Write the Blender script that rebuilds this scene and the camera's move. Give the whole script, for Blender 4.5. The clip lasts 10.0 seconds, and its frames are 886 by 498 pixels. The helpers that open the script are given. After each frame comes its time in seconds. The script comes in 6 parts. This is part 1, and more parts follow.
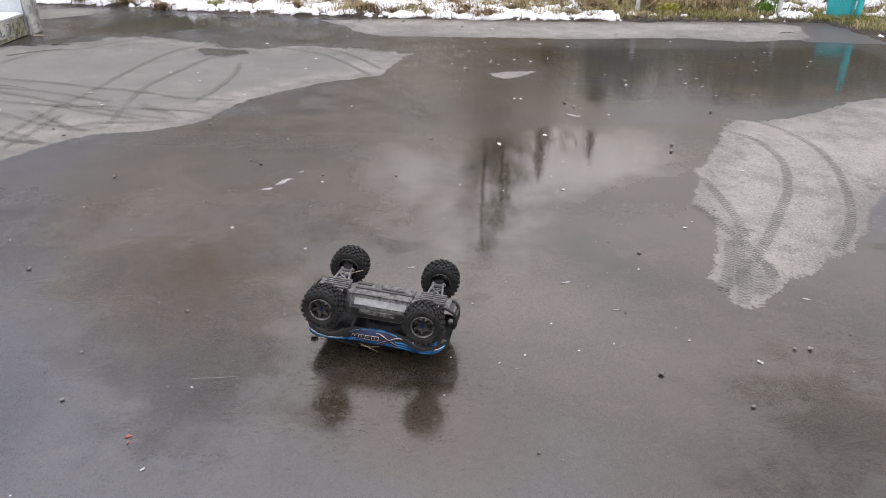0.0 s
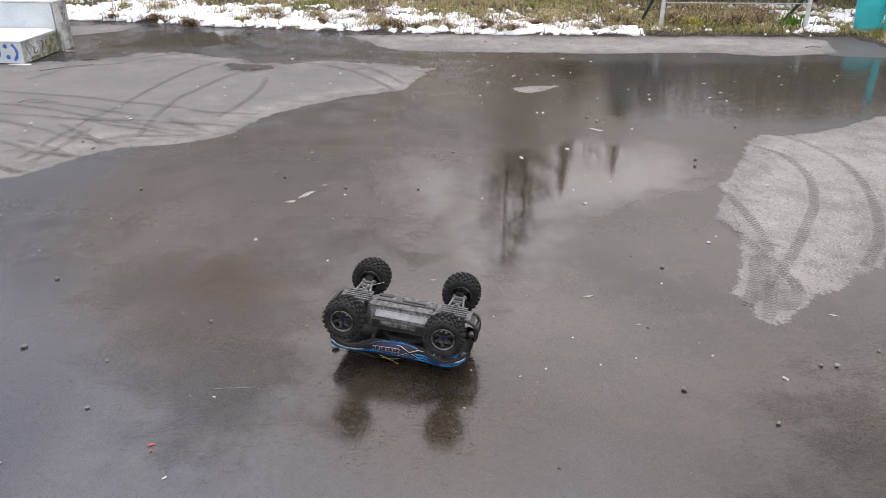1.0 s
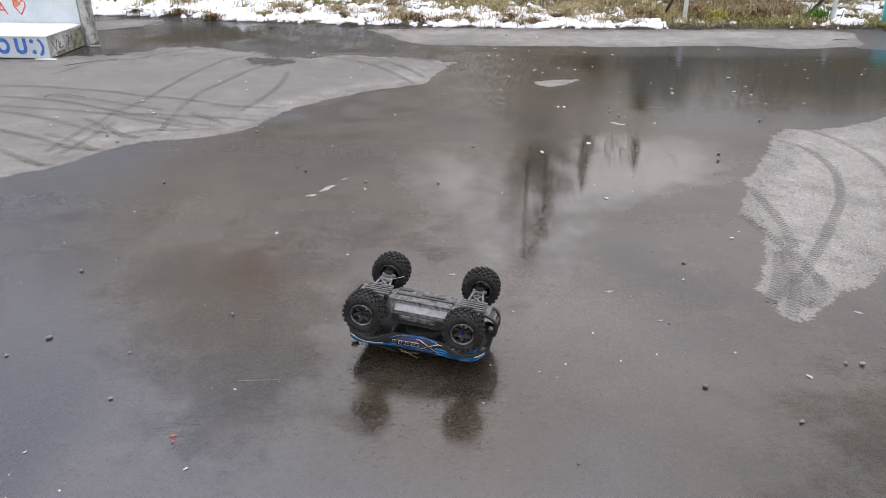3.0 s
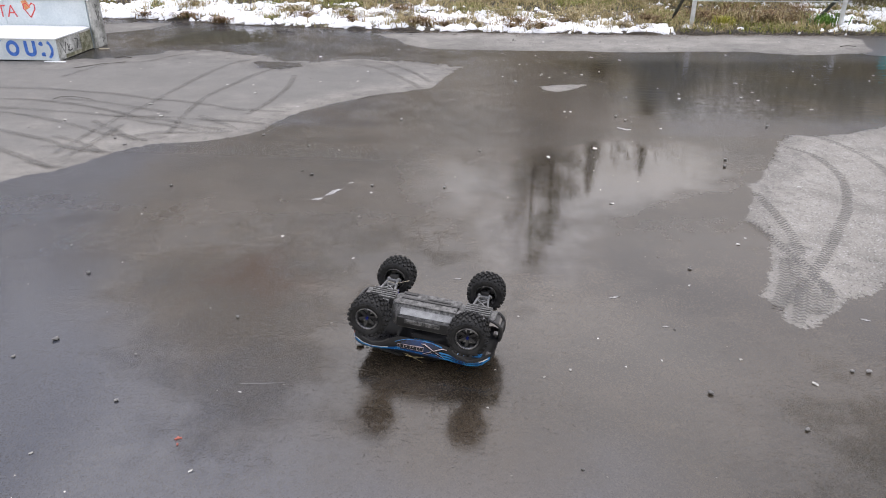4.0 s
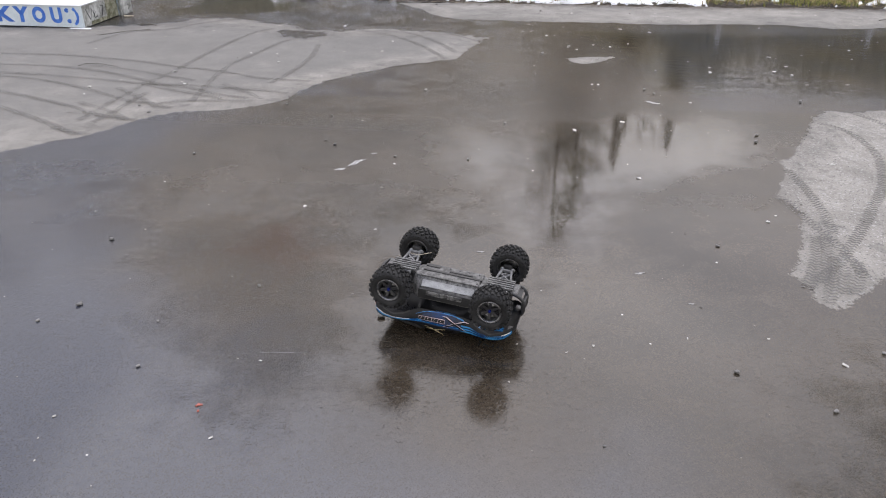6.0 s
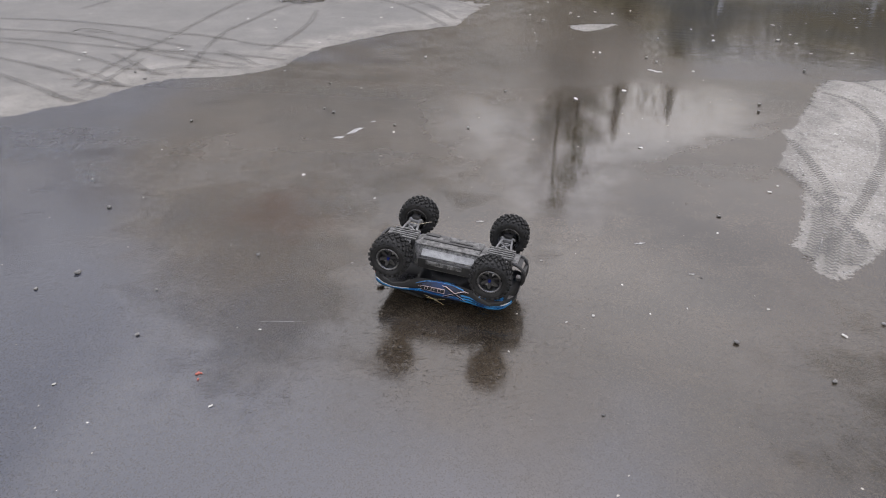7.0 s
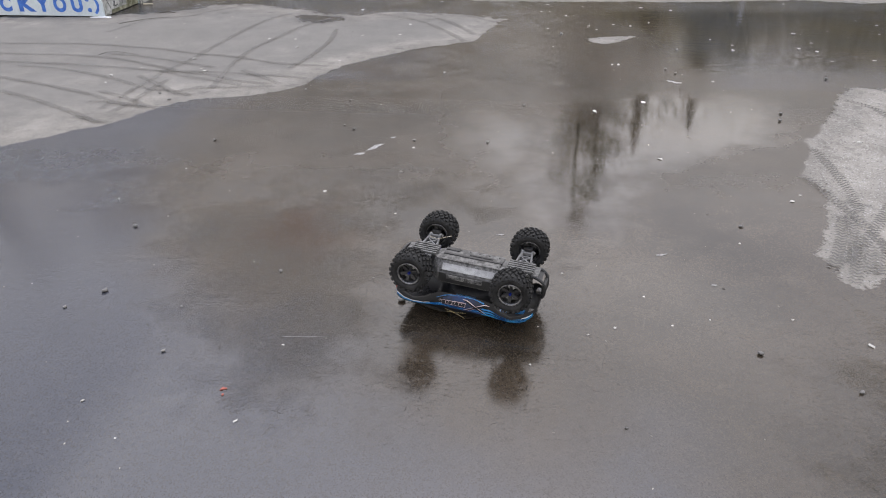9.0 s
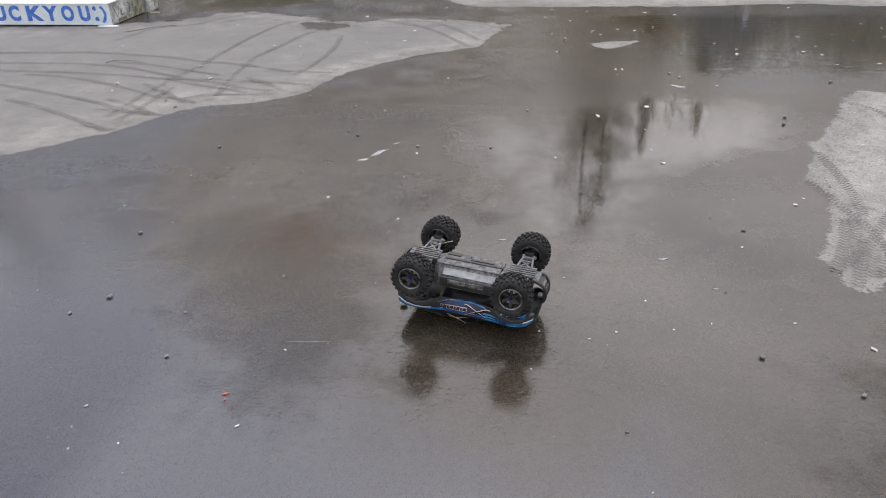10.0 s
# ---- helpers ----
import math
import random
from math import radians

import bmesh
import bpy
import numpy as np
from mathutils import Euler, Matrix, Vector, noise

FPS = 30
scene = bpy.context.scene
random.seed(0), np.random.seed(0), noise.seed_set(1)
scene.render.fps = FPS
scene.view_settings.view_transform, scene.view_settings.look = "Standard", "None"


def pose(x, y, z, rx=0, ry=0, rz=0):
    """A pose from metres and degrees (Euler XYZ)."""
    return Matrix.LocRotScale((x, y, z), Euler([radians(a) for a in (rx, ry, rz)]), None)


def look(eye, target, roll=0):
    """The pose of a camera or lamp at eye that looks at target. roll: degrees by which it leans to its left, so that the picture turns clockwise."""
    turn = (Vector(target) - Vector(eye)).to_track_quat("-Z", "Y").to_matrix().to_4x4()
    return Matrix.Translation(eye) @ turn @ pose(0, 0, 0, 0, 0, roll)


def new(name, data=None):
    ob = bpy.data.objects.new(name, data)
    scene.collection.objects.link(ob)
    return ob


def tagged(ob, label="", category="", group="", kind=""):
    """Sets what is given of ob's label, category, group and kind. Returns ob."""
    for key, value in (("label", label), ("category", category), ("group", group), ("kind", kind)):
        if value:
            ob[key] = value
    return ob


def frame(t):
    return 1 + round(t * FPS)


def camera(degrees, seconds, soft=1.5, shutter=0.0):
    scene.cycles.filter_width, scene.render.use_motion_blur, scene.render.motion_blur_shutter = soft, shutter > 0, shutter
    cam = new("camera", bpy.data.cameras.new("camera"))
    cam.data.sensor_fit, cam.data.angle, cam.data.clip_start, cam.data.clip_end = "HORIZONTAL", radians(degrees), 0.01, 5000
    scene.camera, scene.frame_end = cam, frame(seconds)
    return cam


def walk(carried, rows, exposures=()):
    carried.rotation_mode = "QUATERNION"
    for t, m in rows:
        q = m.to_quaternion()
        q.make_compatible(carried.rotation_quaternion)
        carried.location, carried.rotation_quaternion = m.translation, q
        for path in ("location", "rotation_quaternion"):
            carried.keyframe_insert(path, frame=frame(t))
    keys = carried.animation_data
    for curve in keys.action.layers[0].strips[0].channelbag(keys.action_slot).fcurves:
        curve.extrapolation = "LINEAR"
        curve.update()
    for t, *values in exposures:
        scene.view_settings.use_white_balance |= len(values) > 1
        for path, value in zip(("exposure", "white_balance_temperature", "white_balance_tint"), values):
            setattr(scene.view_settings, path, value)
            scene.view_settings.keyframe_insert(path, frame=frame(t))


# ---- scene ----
import itertools

cam = camera(62.0, 10.0, 1.0)
PATH = [
    (0, (0.046, -0.002, 2.144), (0.038, 1.78, 1.236), 1.0),
    (0.5, (0.052, -0.011, 2.136), (-0.015, 1.782, 1.252), 0.2),
    (1, (0.051, -0.012, 2.139), (-0.018, 1.786, 1.265), 0.5),
    (1.5, (0.042, -0.007, 2.137), (-0.059, 1.787, 1.259), 0.3),
    (2, (0.047, -0.008, 2.136), (-0.074, 1.778, 1.245), 0.3),
    (2.5, (0.052, -0.006, 2.136), (-0.064, 1.78, 1.245), 0.0),
    (4, (0.052, -0.009, 2.142), (-0.086, 1.783, 1.263), 0.2),
    (4.5, (0.055, -0.009, 2.141), (-0.078, 1.781, 1.259), 0.1),
    (5, (0.052, -0.01, 2.138), (-0.086, 1.784, 1.263), 0.2),
    (5.5, (0.049, 0.003, 2.125), (-0.102, 1.787, 1.233), 0.0),
    (5.7, (0.045, 0.022, 2.118), (-0.138, 1.793, 1.208), -0.3),
    (6.8, (0.035, 0.04, 2.097), (-0.139, 1.759, 1.09), 1.4),
    (7, (0.033, 0.047, 2.097), (-0.151, 1.762, 1.084), 0.6),
    (7.5, (0.039, 0.043, 2.101), (-0.192, 1.759, 1.099), -0.7),
    (8, (0.051, 0.027, 2.108), (-0.183, 1.75, 1.12), -0.0),
    (8.5, (0.045, 0.03, 2.109), (-0.184, 1.758, 1.128), -0.0),
    (9, (0.043, 0.03, 2.107), (-0.202, 1.756, 1.128), -1.1),
    (9.5, (0.045, 0.034, 2.107), (-0.233, 1.76, 1.136), -2.1),
    (10, (0.078, 0.021, 2.111), (-0.189, 1.752, 1.145), -1.7),
]
walk(cam, [(t, look(eye, target, roll)) for t, eye, target, roll in PATH],
     exposures=[(0.0, 1.20, 7250, 14), (2.5, 1.20, 7100, 13), (5.5, 1.20, 7050, 13), (10.0, 1.20, 7080, 12)])

# overcast winter sky: a pale dome, bluer overhead and hazier towards the horizon, and a very wide weak sun behind the cloud
world = bpy.data.worlds.new("overcast_sky")
scene.world = world
world.use_nodes = True
wt = world.node_tree
sky = wt.nodes.new("ShaderNodeTexSky")
sky.sky_type, sky.sun_disc = "NISHITA", False
sky.sun_elevation, sky.sun_rotation = radians(62), radians(0)
sky.air_density, sky.dust_density, sky.ozone_density = 1.0, 1.6, 1.0
grey = wt.nodes.new("ShaderNodeHueSaturation")
grey.inputs["Saturation"].default_value = 1.0
wt.links.new(sky.outputs[0], grey.inputs["Color"])
cloud = wt.nodes.new("ShaderNodeMix")
cloud.data_type = "RGBA"
cloud.inputs[0].default_value = 0.72
height = wt.nodes.new("ShaderNodeSeparateXYZ")
wt.links.new(wt.nodes.new("ShaderNodeTexCoord").outputs["Generated"], height.inputs[0])
veil = wt.nodes.new("ShaderNodeValToRGB")
veil.color_ramp.elements[0].position, veil.color_ramp.elements[0].color = 0.30, (0.655, 0.615, 0.572, 1)
veil.color_ramp.elements[1].position, veil.color_ramp.elements[1].color = 0.80, (0.60, 0.675, 0.87, 1)
wt.links.new(height.outputs[2], veil.inputs[0])
bright = wt.nodes.new("ShaderNodeVectorMath")
bright.operation = "SCALE"
bright.inputs["Scale"].default_value = 7.6
wt.links.new(veil.outputs[0], bright.inputs[0])
wt.links.new(bright.outputs[0], cloud.inputs[7])
wt.links.new(grey.outputs[0], cloud.inputs[6])
wt.links.new(cloud.outputs[2], wt.nodes["Background"].inputs["Color"])
wt.nodes["Background"].inputs["Strength"].default_value = 0.15
sun_data = bpy.data.lights.new("cloud_veiled_sun", "SUN")
sun_data.energy, sun_data.angle, sun_data.color = 0.5, radians(70), (1.0, 0.99, 0.98)
sun = new("cloud_veiled_sun", sun_data)
sun.matrix_world = look((0.0, 6, 12), (0, 0, 0))

# ---------------------------------------------------------------- materials


def nodes_of(name):
    m = bpy.data.materials.new(name)
    m.use_nodes = True
    return m, m.node_tree, m.node_tree.nodes["Principled BSDF"]


def add(tree, kind, **inputs):
    n = tree.nodes.new(kind)
    for key, value in inputs.items():
        n.inputs[key.replace("_", " ")].default_value = value
    return n


def noise_of(tree, coords, scale, detail=4.0, rough=0.55):
    n = add(tree, "ShaderNodeTexNoise", Scale=scale, Detail=detail, Roughness=rough)
    tree.links.new(coords, n.inputs["Vector"])
    return n.outputs["Fac"]


def calc(tree, op, a, b=0.0, c=0.0, clamp=False):
    n = tree.nodes.new("ShaderNodeMath")
    n.operation, n.use_clamp = op, clamp
    for socket, value in zip(n.inputs, (a, b, c)):
        if isinstance(value, (int, float)):
            socket.default_value = value
        else:
            tree.links.new(value, socket)
    return n.outputs[0]


def step(tree, value, low, high, out0=0.0, out1=1.0):
    n = tree.nodes.new("ShaderNodeMapRange")
    n.interpolation_type = "SMOOTHSTEP"
    tree.links.new(value, n.inputs["Value"])
    for key, v in (("From Min", low), ("From Max", high), ("To Min", out0), ("To Max", out1)):
        n.inputs[key].default_value = v
    return n.outputs["Result"]


def blend(tree, fac, a, b):
    n = tree.nodes.new("ShaderNodeMix")
    n.data_type = "RGBA"
    for socket, value in ((n.inputs[0], fac), (n.inputs[6], a), (n.inputs[7], b)):
        if isinstance(value, tuple):
            socket.default_value = (*value, 1)
        elif isinstance(value, float):
            socket.default_value = value
        else:
            tree.links.new(value, socket)
    return n.outputs[2]


def lerp(tree, fac, a, b):
    n = tree.nodes.new("ShaderNodeMix")
    for socket, value in ((n.inputs[0], fac), (n.inputs[2], a), (n.inputs[3], b)):
        if isinstance(value, (int, float)):
            socket.default_value = value
        else:
            tree.links.new(value, socket)
    return n.outputs[0]


def surface(name, low, high, rough=0.6, metal=0.0, coarse=6.0, fine=60.0, bump=0.15, spread=0.15, reach=0.01, coat=0.0):
    """A worn surface between two colours, with coarse stains, fine grain and relief."""
    m, t, p = nodes_of(name)
    at = t.nodes.new("ShaderNodeTexCoord").outputs["Object"]
    big, small = noise_of(t, at, coarse, 5), noise_of(t, at, fine, 4)
    mixed = calc(t, "ADD", calc(t, "MULTIPLY", big, 0.65), calc(t, "MULTIPLY", small, 0.35))
    t.links.new(blend(t, step(t, mixed, 0.36, 0.66), low, high), p.inputs["Base Color"])
    t.links.new(step(t, mixed, 0.3, 0.7, max(rough - spread, 0.03), min(rough + spread, 1.0)), p.inputs["Roughness"])
    p.inputs["Metallic"].default_value = metal
    p.inputs["Coat Weight"].default_value = coat
    if bump:
        b = add(t, "ShaderNodeBump", Strength=bump, Distance=reach)
        t.links.new(small, b.inputs["Height"])
        t.links.new(b.outputs[0], p.inputs["Normal"])
    return m


def varied(name, low, high, rough=0.8, bump=0.0, through_light=0.0):
    """Small loose pieces: the colour differs from piece to piece."""
    m, t, p = nodes_of(name)
    geo = t.nodes.new("ShaderNodeNewGeometry")
    at = t.nodes.new("ShaderNodeTexCoord").outputs["Object"]
    f = calc(t, "ADD", calc(t, "MULTIPLY", geo.outputs["Random Per Island"], 0.8), calc(t, "MULTIPLY", noise_of(t, at, 40.0), 0.2))
    t.links.new(blend(t, f, low, high), p.inputs["Base Color"])
    p.inputs["Roughness"].default_value = rough
    p.inputs["Specular IOR Level"].default_value = 0.25
    return m


def piecewise(name, low, high, rough=0.7, bump=0.5):
    """Pebbles and chips: the colour differs from object to object."""
    m, t, p = nodes_of(name)
    info = t.nodes.new("ShaderNodeObjectInfo")
    at = t.nodes.new("ShaderNodeTexCoord").outputs["Object"]
    grain = noise_of(t, at, 120.0, 5)
    f = calc(t, "ADD", calc(t, "MULTIPLY", info.outputs["Random"], 0.6), calc(t, "MULTIPLY", grain, 0.4))
    t.links.new(blend(t, f, low, high), p.inputs["Base Color"])
    p.inputs["Roughness"].default_value = rough
    b = add(t, "ShaderNodeBump", Strength=bump, Distance=0.003)
    t.links.new(grain, b.inputs["Height"])
    t.links.new(b.outputs[0], p.inputs["Normal"])
    return m


def asphalt():
    """Old asphalt, most of it under a film of melt water, with dried islands and puddles."""
    m, t, p = nodes_of("wet_asphalt")
    at = t.nodes.new("ShaderNodeTexCoord").outputs["Object"]
    dry_in = t.nodes.new("ShaderNodeAttribute")
    dry_in.attribute_name = "dry"
    pud_in = t.nodes.new("ShaderNodeAttribute")
    pud_in.attribute_name = "puddle"
    # ragged outline of the dried islands
    rag = calc(t, "MULTIPLY_ADD", noise_of(t, at, 6.0, 6, 0.68), 0.20, -0.09)
    rag2 = calc(t, "MULTIPLY_ADD", noise_of(t, at, 38.0, 4, 0.7), 0.10, -0.05)
    edge = calc(t, "ADD", dry_in.outputs["Fac"], calc(t, "ADD", rag, rag2))
    dry = step(t, edge, -0.008, 0.014)
    damp = step(t, edge, 0.0, 0.35)
    pud = step(t, calc(t, "ADD", pud_in.outputs["Fac"], calc(t, "MULTIPLY", rag, 3.0)), -0.25, 0.25)
    # grain: aggregate stones, grit and broad stains
    cells = add(t, "ShaderNodeTexVoronoi", Scale=190.0)
    t.links.new(at, cells.inputs["Vector"])
    stones = cells.outputs["Distance"]
    tone = t.nodes.new("ShaderNodeSeparateColor")
    t.links.new(cells.outputs["Color"], tone.inputs[0])
    grit = noise_of(t, at, 300.0, 4, 0.7)
    stain = noise_of(t, at, 0.75, 6, 0.6)
    stain2 = noise_of(t, at, 3.5, 5, 0.6)
    dry_col = blend(t, step(t, calc(t, "ADD", calc(t, "MULTIPLY", stain, 0.55), calc(t, "MULTIPLY", stain2, 0.45)), 0.32, 0.68), (0.172, 0.161, 0.142), (0.335, 0.314, 0.278))
    dry_col = blend(t, step(t, tone.outputs[0], 0.55, 1.0, 0.0, 0.35), dry_col, (0.42, 0.41, 0.395))
    dry_col = blend(t, step(t, tone.outputs[1], 0.66, 1.0, 0.0, 0.5), dry_col, (0.10, 0.095, 0.09))
    moist_in = t.nodes.new("ShaderNodeAttribute")
    moist_in.attribute_name = "moist"
    plain = step(t, moist_in.outputs["Fac"], -1.0, -0.8, 1.0, 0.3)
    spots = add(t, "ShaderNodeTexVoronoi", Scale=62.0)
    t.links.new(at, spots.inputs["Vector"])
    spot_tone = t.nodes.new("ShaderNodeSeparateColor")
    t.links.new(spots.outputs["Color"], spot_tone.inputs[0])
    spot = step(t, spots.outputs["Distance"], 0.26, 0.42, 1.0, 0.0)
    dry_col = blend(t, calc(t, "MULTIPLY", plain, calc(t, "MULTIPLY", spot, step(t, spot_tone.outputs[0], 0.60, 0.70, 0.0, 0.9))), dry_col, (0.085, 0.082, 0.078))
    dry_col = blend(t, calc(t, "MULTIPLY", plain, calc(t, "MULTIPLY", spot, step(t, spot_tone.outputs[1], 0.62, 0.72, 0.0, 0.8))), dry_col, (0.46, 0.45, 0.43))
    moist = step(t, calc(t, "ADD", moist_in.outputs["Fac"], calc(t, "MULTIPLY_ADD", noise_of(t, at, 1.6, 7, 0.7), 1.8, -0.9)), -0.35, 0.55, 0.0, 0.7)
    dry_col = blend(t, moist, dry_col, (0.150, 0.146, 0.137))
    mottle = calc(t, "MULTIPLY", step(t, noise_of(t, at, 4.5, 8, 0.78), 0.54, 0.62), step(t, edge, 0.15, 0.6, 0.5, 0.05))
    dry_col = blend(t, mottle, dry_col, (0.10, 0.096, 0.09))
    dry_col = blend(t, damp, blend(t, 0.22, dry_col, (0.06, 0.056, 0.052)), dry_col)
    dirt_sky_tint_in = t.nodes.new("ShaderNodeAttribute")
    dirt_sky_tint_in.attribute_name = "dirt_sky_tint"
    dirt_sky_tint = step(t, calc(t, "ADD", dirt_sky_tint_in.outputs["Fac"], calc(t, "MULTIPLY_ADD", stain, 1.6, -0.8)), -0.6, 0.4)
    wet_col = blend(t, step(t, stain, 0.35, 0.65), (0.020, 0.0155, 0.0105), (0.049, 0.0375, 0.026))
    wet_col = blend(t, step(t, stain2, 0.45, 0.75, 0.0, 0.6), wet_col, (0.057, 0.043, 0.029))
    wet_col = blend(t, step(t, tone.outputs[0], 0.62, 0.80, 0.0, 0.35), wet_col, (0.085, 0.068, 0.045))
    # outside the brown dirt the base colour is blued, imitating the sky's sheen
    wet_col = blend(t, dirt_sky_tint, blend(t, 0.78, wet_col, (0.034, 0.040, 0.056)), wet_col)
    wet_col = blend(t, step(t, tone.outputs[1], 0.62, 0.9, 0.0, 0.7), wet_col, (0.014, 0.012, 0.010))
    brown_patch_in = t.nodes.new("ShaderNodeAttribute")
    brown_patch_in.attribute_name = "brown_patch"
    brown_patch = step(t, calc(t, "ADD", brown_patch_in.outputs["Fac"], calc(t, "MULTIPLY_ADD", noise_of(t, at, 3.0, 6, 0.7), 1.0, -0.5)), -0.25, 0.3)
    # one ragged patch of browner, less shiny ground
    wet_col = blend(t, brown_patch, wet_col, (0.050, 0.030, 0.0185))
    # stone tips stand out of the water film where the surface is worn
    rough_in = t.nodes.new("ShaderNodeAttribute")
    rough_in.attribute_name = "worn"
    worn = step(t, calc(t, "ADD", rough_in.outputs["Fac"], calc(t, "ADD", calc(t, "MULTIPLY_ADD", noise_of(t, at, 1.2, 5, 0.6), 3.0, -1.5), calc(t, "MULTIPLY", rag, 1.5))), -0.7, 0.5)
    lumps = add(t, "ShaderNodeTexVoronoi", Scale=140.0)
    t.links.new(at, lumps.inputs["Vector"])
    tip = step(t, calc(t, "ADD", lumps.outputs["Distance"], calc(t, "MULTIPLY", calc(t, "ADD", grit, noise_of(t, at, 28.0, 3, 0.6)), 0.45)), 0.66, 0.80, 1.0, 0.0)
    tip = calc(t, "MULTIPLY", tip, lerp(t, worn, 0.15, 0.9))
    wet_col = blend(t, tip, wet_col, blend(t, tone.outputs[2], (0.020, 0.017, 0.013), (0.070, 0.060, 0.047)))
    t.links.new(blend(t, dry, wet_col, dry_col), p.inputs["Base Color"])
    wet_rough = lerp(t, pud, step(t, calc(t, "ADD", calc(t, "MULTIPLY", stain2, 0.5), calc(t, "MULTIPLY", stain, 0.5)), 0.38, 0.64, 0.03, 0.08), 0.06)
    matt_in = t.nodes.new("ShaderNodeAttribute")
    matt_in.attribute_name = "matt"
    matt = step(t, calc(t, "ADD", matt_in.outputs["Fac"], calc(t, "MULTIPLY", rag, 1.5)), -0.28, 0.22)
    wet_rough = lerp(t, matt, wet_rough, 0.22)
    # beyond the near ground the film is thin and dull, but for a few clear pools of it
    thin_in = t.nodes.new("ShaderNodeAttribute")
    thin_in.attribute_name = "thin"
    clear_in = t.nodes.new("ShaderNodeAttribute")
    clear_in.attribute_name = "clear"
    thin = step(t, calc(t, "ADD", thin_in.outputs["Fac"], calc(t, "MULTIPLY_ADD", stain2, 1.2, -0.6)), -0.3, 0.5)
    clear = step(t, calc(t, "ADD", clear_in.outputs["Fac"], calc(t, "ADD", rag, calc(t, "MULTIPLY_ADD", noise_of(t, at, 2.2, 5, 0.65), 1.1, -0.55))), -0.26, 0.26)
    thin = calc(t, "MULTIPLY", thin, calc(t, "SUBTRACT", 1.0, calc(t, "MAXIMUM", clear, pud)))
    wet_rough = lerp(t, clear, wet_rough, 0.015)
    wet_rough = lerp(t, thin, wet_rough, step(t, thin_in.outputs["Fac"], 0.6, 2.0, 0.30, 0.23))
    wet_rough = lerp(t, step(t, matt_in.outputs["Fac"], 0.9, 1.3), wet_rough, 0.46)
    wet_rough = lerp(t, tip, wet_rough, 0.40)
    t.links.new(lerp(t, dry, wet_rough, 0.88), p.inputs["Roughness"])
    t.links.new(lerp(t, dry, lerp(t, tip, lerp(t, brown_patch, lerp(t, calc(t, "MAXIMUM", clear, pud), lerp(t, dirt_sky_tint, 0.84, 0.64), 1.0), 0.34), 0.26), 0.25), p.inputs["Specular IOR Level"])
    t.links.new(lerp(t, clear, 1.42, 1.58), p.inputs["IOR"])
    knobs = add(t, "ShaderNodeTexVoronoi", Scale=64.0)
    t.links.new(at, knobs.inputs["Vector"])
    relief = calc(t, "ADD", calc(t, "MULTIPLY", stones, 0.38), calc(t, "ADD", calc(t, "MULTIPLY", knobs.outputs["Distance"], 0.42), calc(t, "MULTIPLY", grit, 0.3)))
    grain_bump = add(t, "ShaderNodeBump", Distance=0.006)
    relief_in = t.nodes.new("ShaderNodeAttribute")
    relief_in.attribute_name = "coarse"
    coarse = step(t, calc(t, "ADD", relief_in.outputs["Fac"], calc(t, "MULTIPLY_ADD", noise_of(t, at, 2.2, 5, 0.65), 1.6, -0.8)), -0.35, 0.30)
    film = lerp(t, coarse, lerp(t, worn, 0.034, 0.07), 1.0)
    film = lerp(t, clear, film, 0.008)
    t.links.new(lerp(t, dry, lerp(t, pud, film, 0.02), 0.75), grain_bump.inputs["Strength"])
    t.links.new(relief, grain_bump.inputs["Height"])
    # single stones stand proud of the flat film and break up what it mirrors
    lump = calc(t, "ADD", calc(t, "MULTIPLY", noise_of(t, at, 86.0, 3, 0.6), 0.55), calc(t, "MULTIPLY", noise_of(t, at, 38.0, 3, 0.6), 0.45))
    cap = calc(t, "MULTIPLY", step(t, lump, 0.52, 0.72), step(t, noise_of(t, at, 7.0, 4, 0.65), 0.36, 0.60, 0.2, 1.0))
    stud = add(t, "ShaderNodeBump", Distance=0.006)
    pool_in = t.nodes.new("ShaderNodeAttribute")
    pool_in.attribute_name = "pool"
    pool = step(t, calc(t, "ADD", pool_in.outputs["Fac"], calc(t, "MULTIPLY_ADD", noise_of(t, at, 2.6, 4, 0.6), 1.0, -0.5)), -0.35, 0.25, 0.12, 0.30)
    pool = calc(t, "MULTIPLY", pool, calc(t, "SUBTRACT", 1.0, calc(t, "MAXIMUM", pud, thin)))
    margin = calc(t, "MULTIPLY", calc(t, "MULTIPLY", pud, calc(t, "SUBTRACT", 1.0, pud)), 0.9)
    t.links.new(lerp(t, dry, calc(t, "MAXIMUM", calc(t, "MAXIMUM", pool, margin), calc(t, "MULTIPLY", clear, 0.11)), 0.0), stud.inputs["Strength"])
    t.links.new(cap, stud.inputs["Height"])
    t.links.new(grain_bump.outputs[0], stud.inputs["Normal"])
    # wind ripples on the standing water, long across the yard
    stretch = add(t, "ShaderNodeVectorMath")
    stretch.operation = "MULTIPLY"
    stretch.inputs[1].default_value = (5.0, 12.0, 1.0)
    t.links.new(at, stretch.inputs[0])
    wave = add(t, "ShaderNodeBump", Distance=0.02)
    t.links.new(lerp(t, pud, 0.012, step(t, noise_of(t, at, 1.3, 4, 0.6), 0.38, 0.62, 0.04, 0.19)), wave.inputs["Strength"])
    t.links.new(noise_of(t, stretch.outputs[0], 1.0, 4, 0.5), wave.inputs["Height"])
    t.links.new(stud.outputs[0], wave.inputs["Normal"])
    t.links.new(wave.outputs[0], p.inputs["Normal"])
    return m


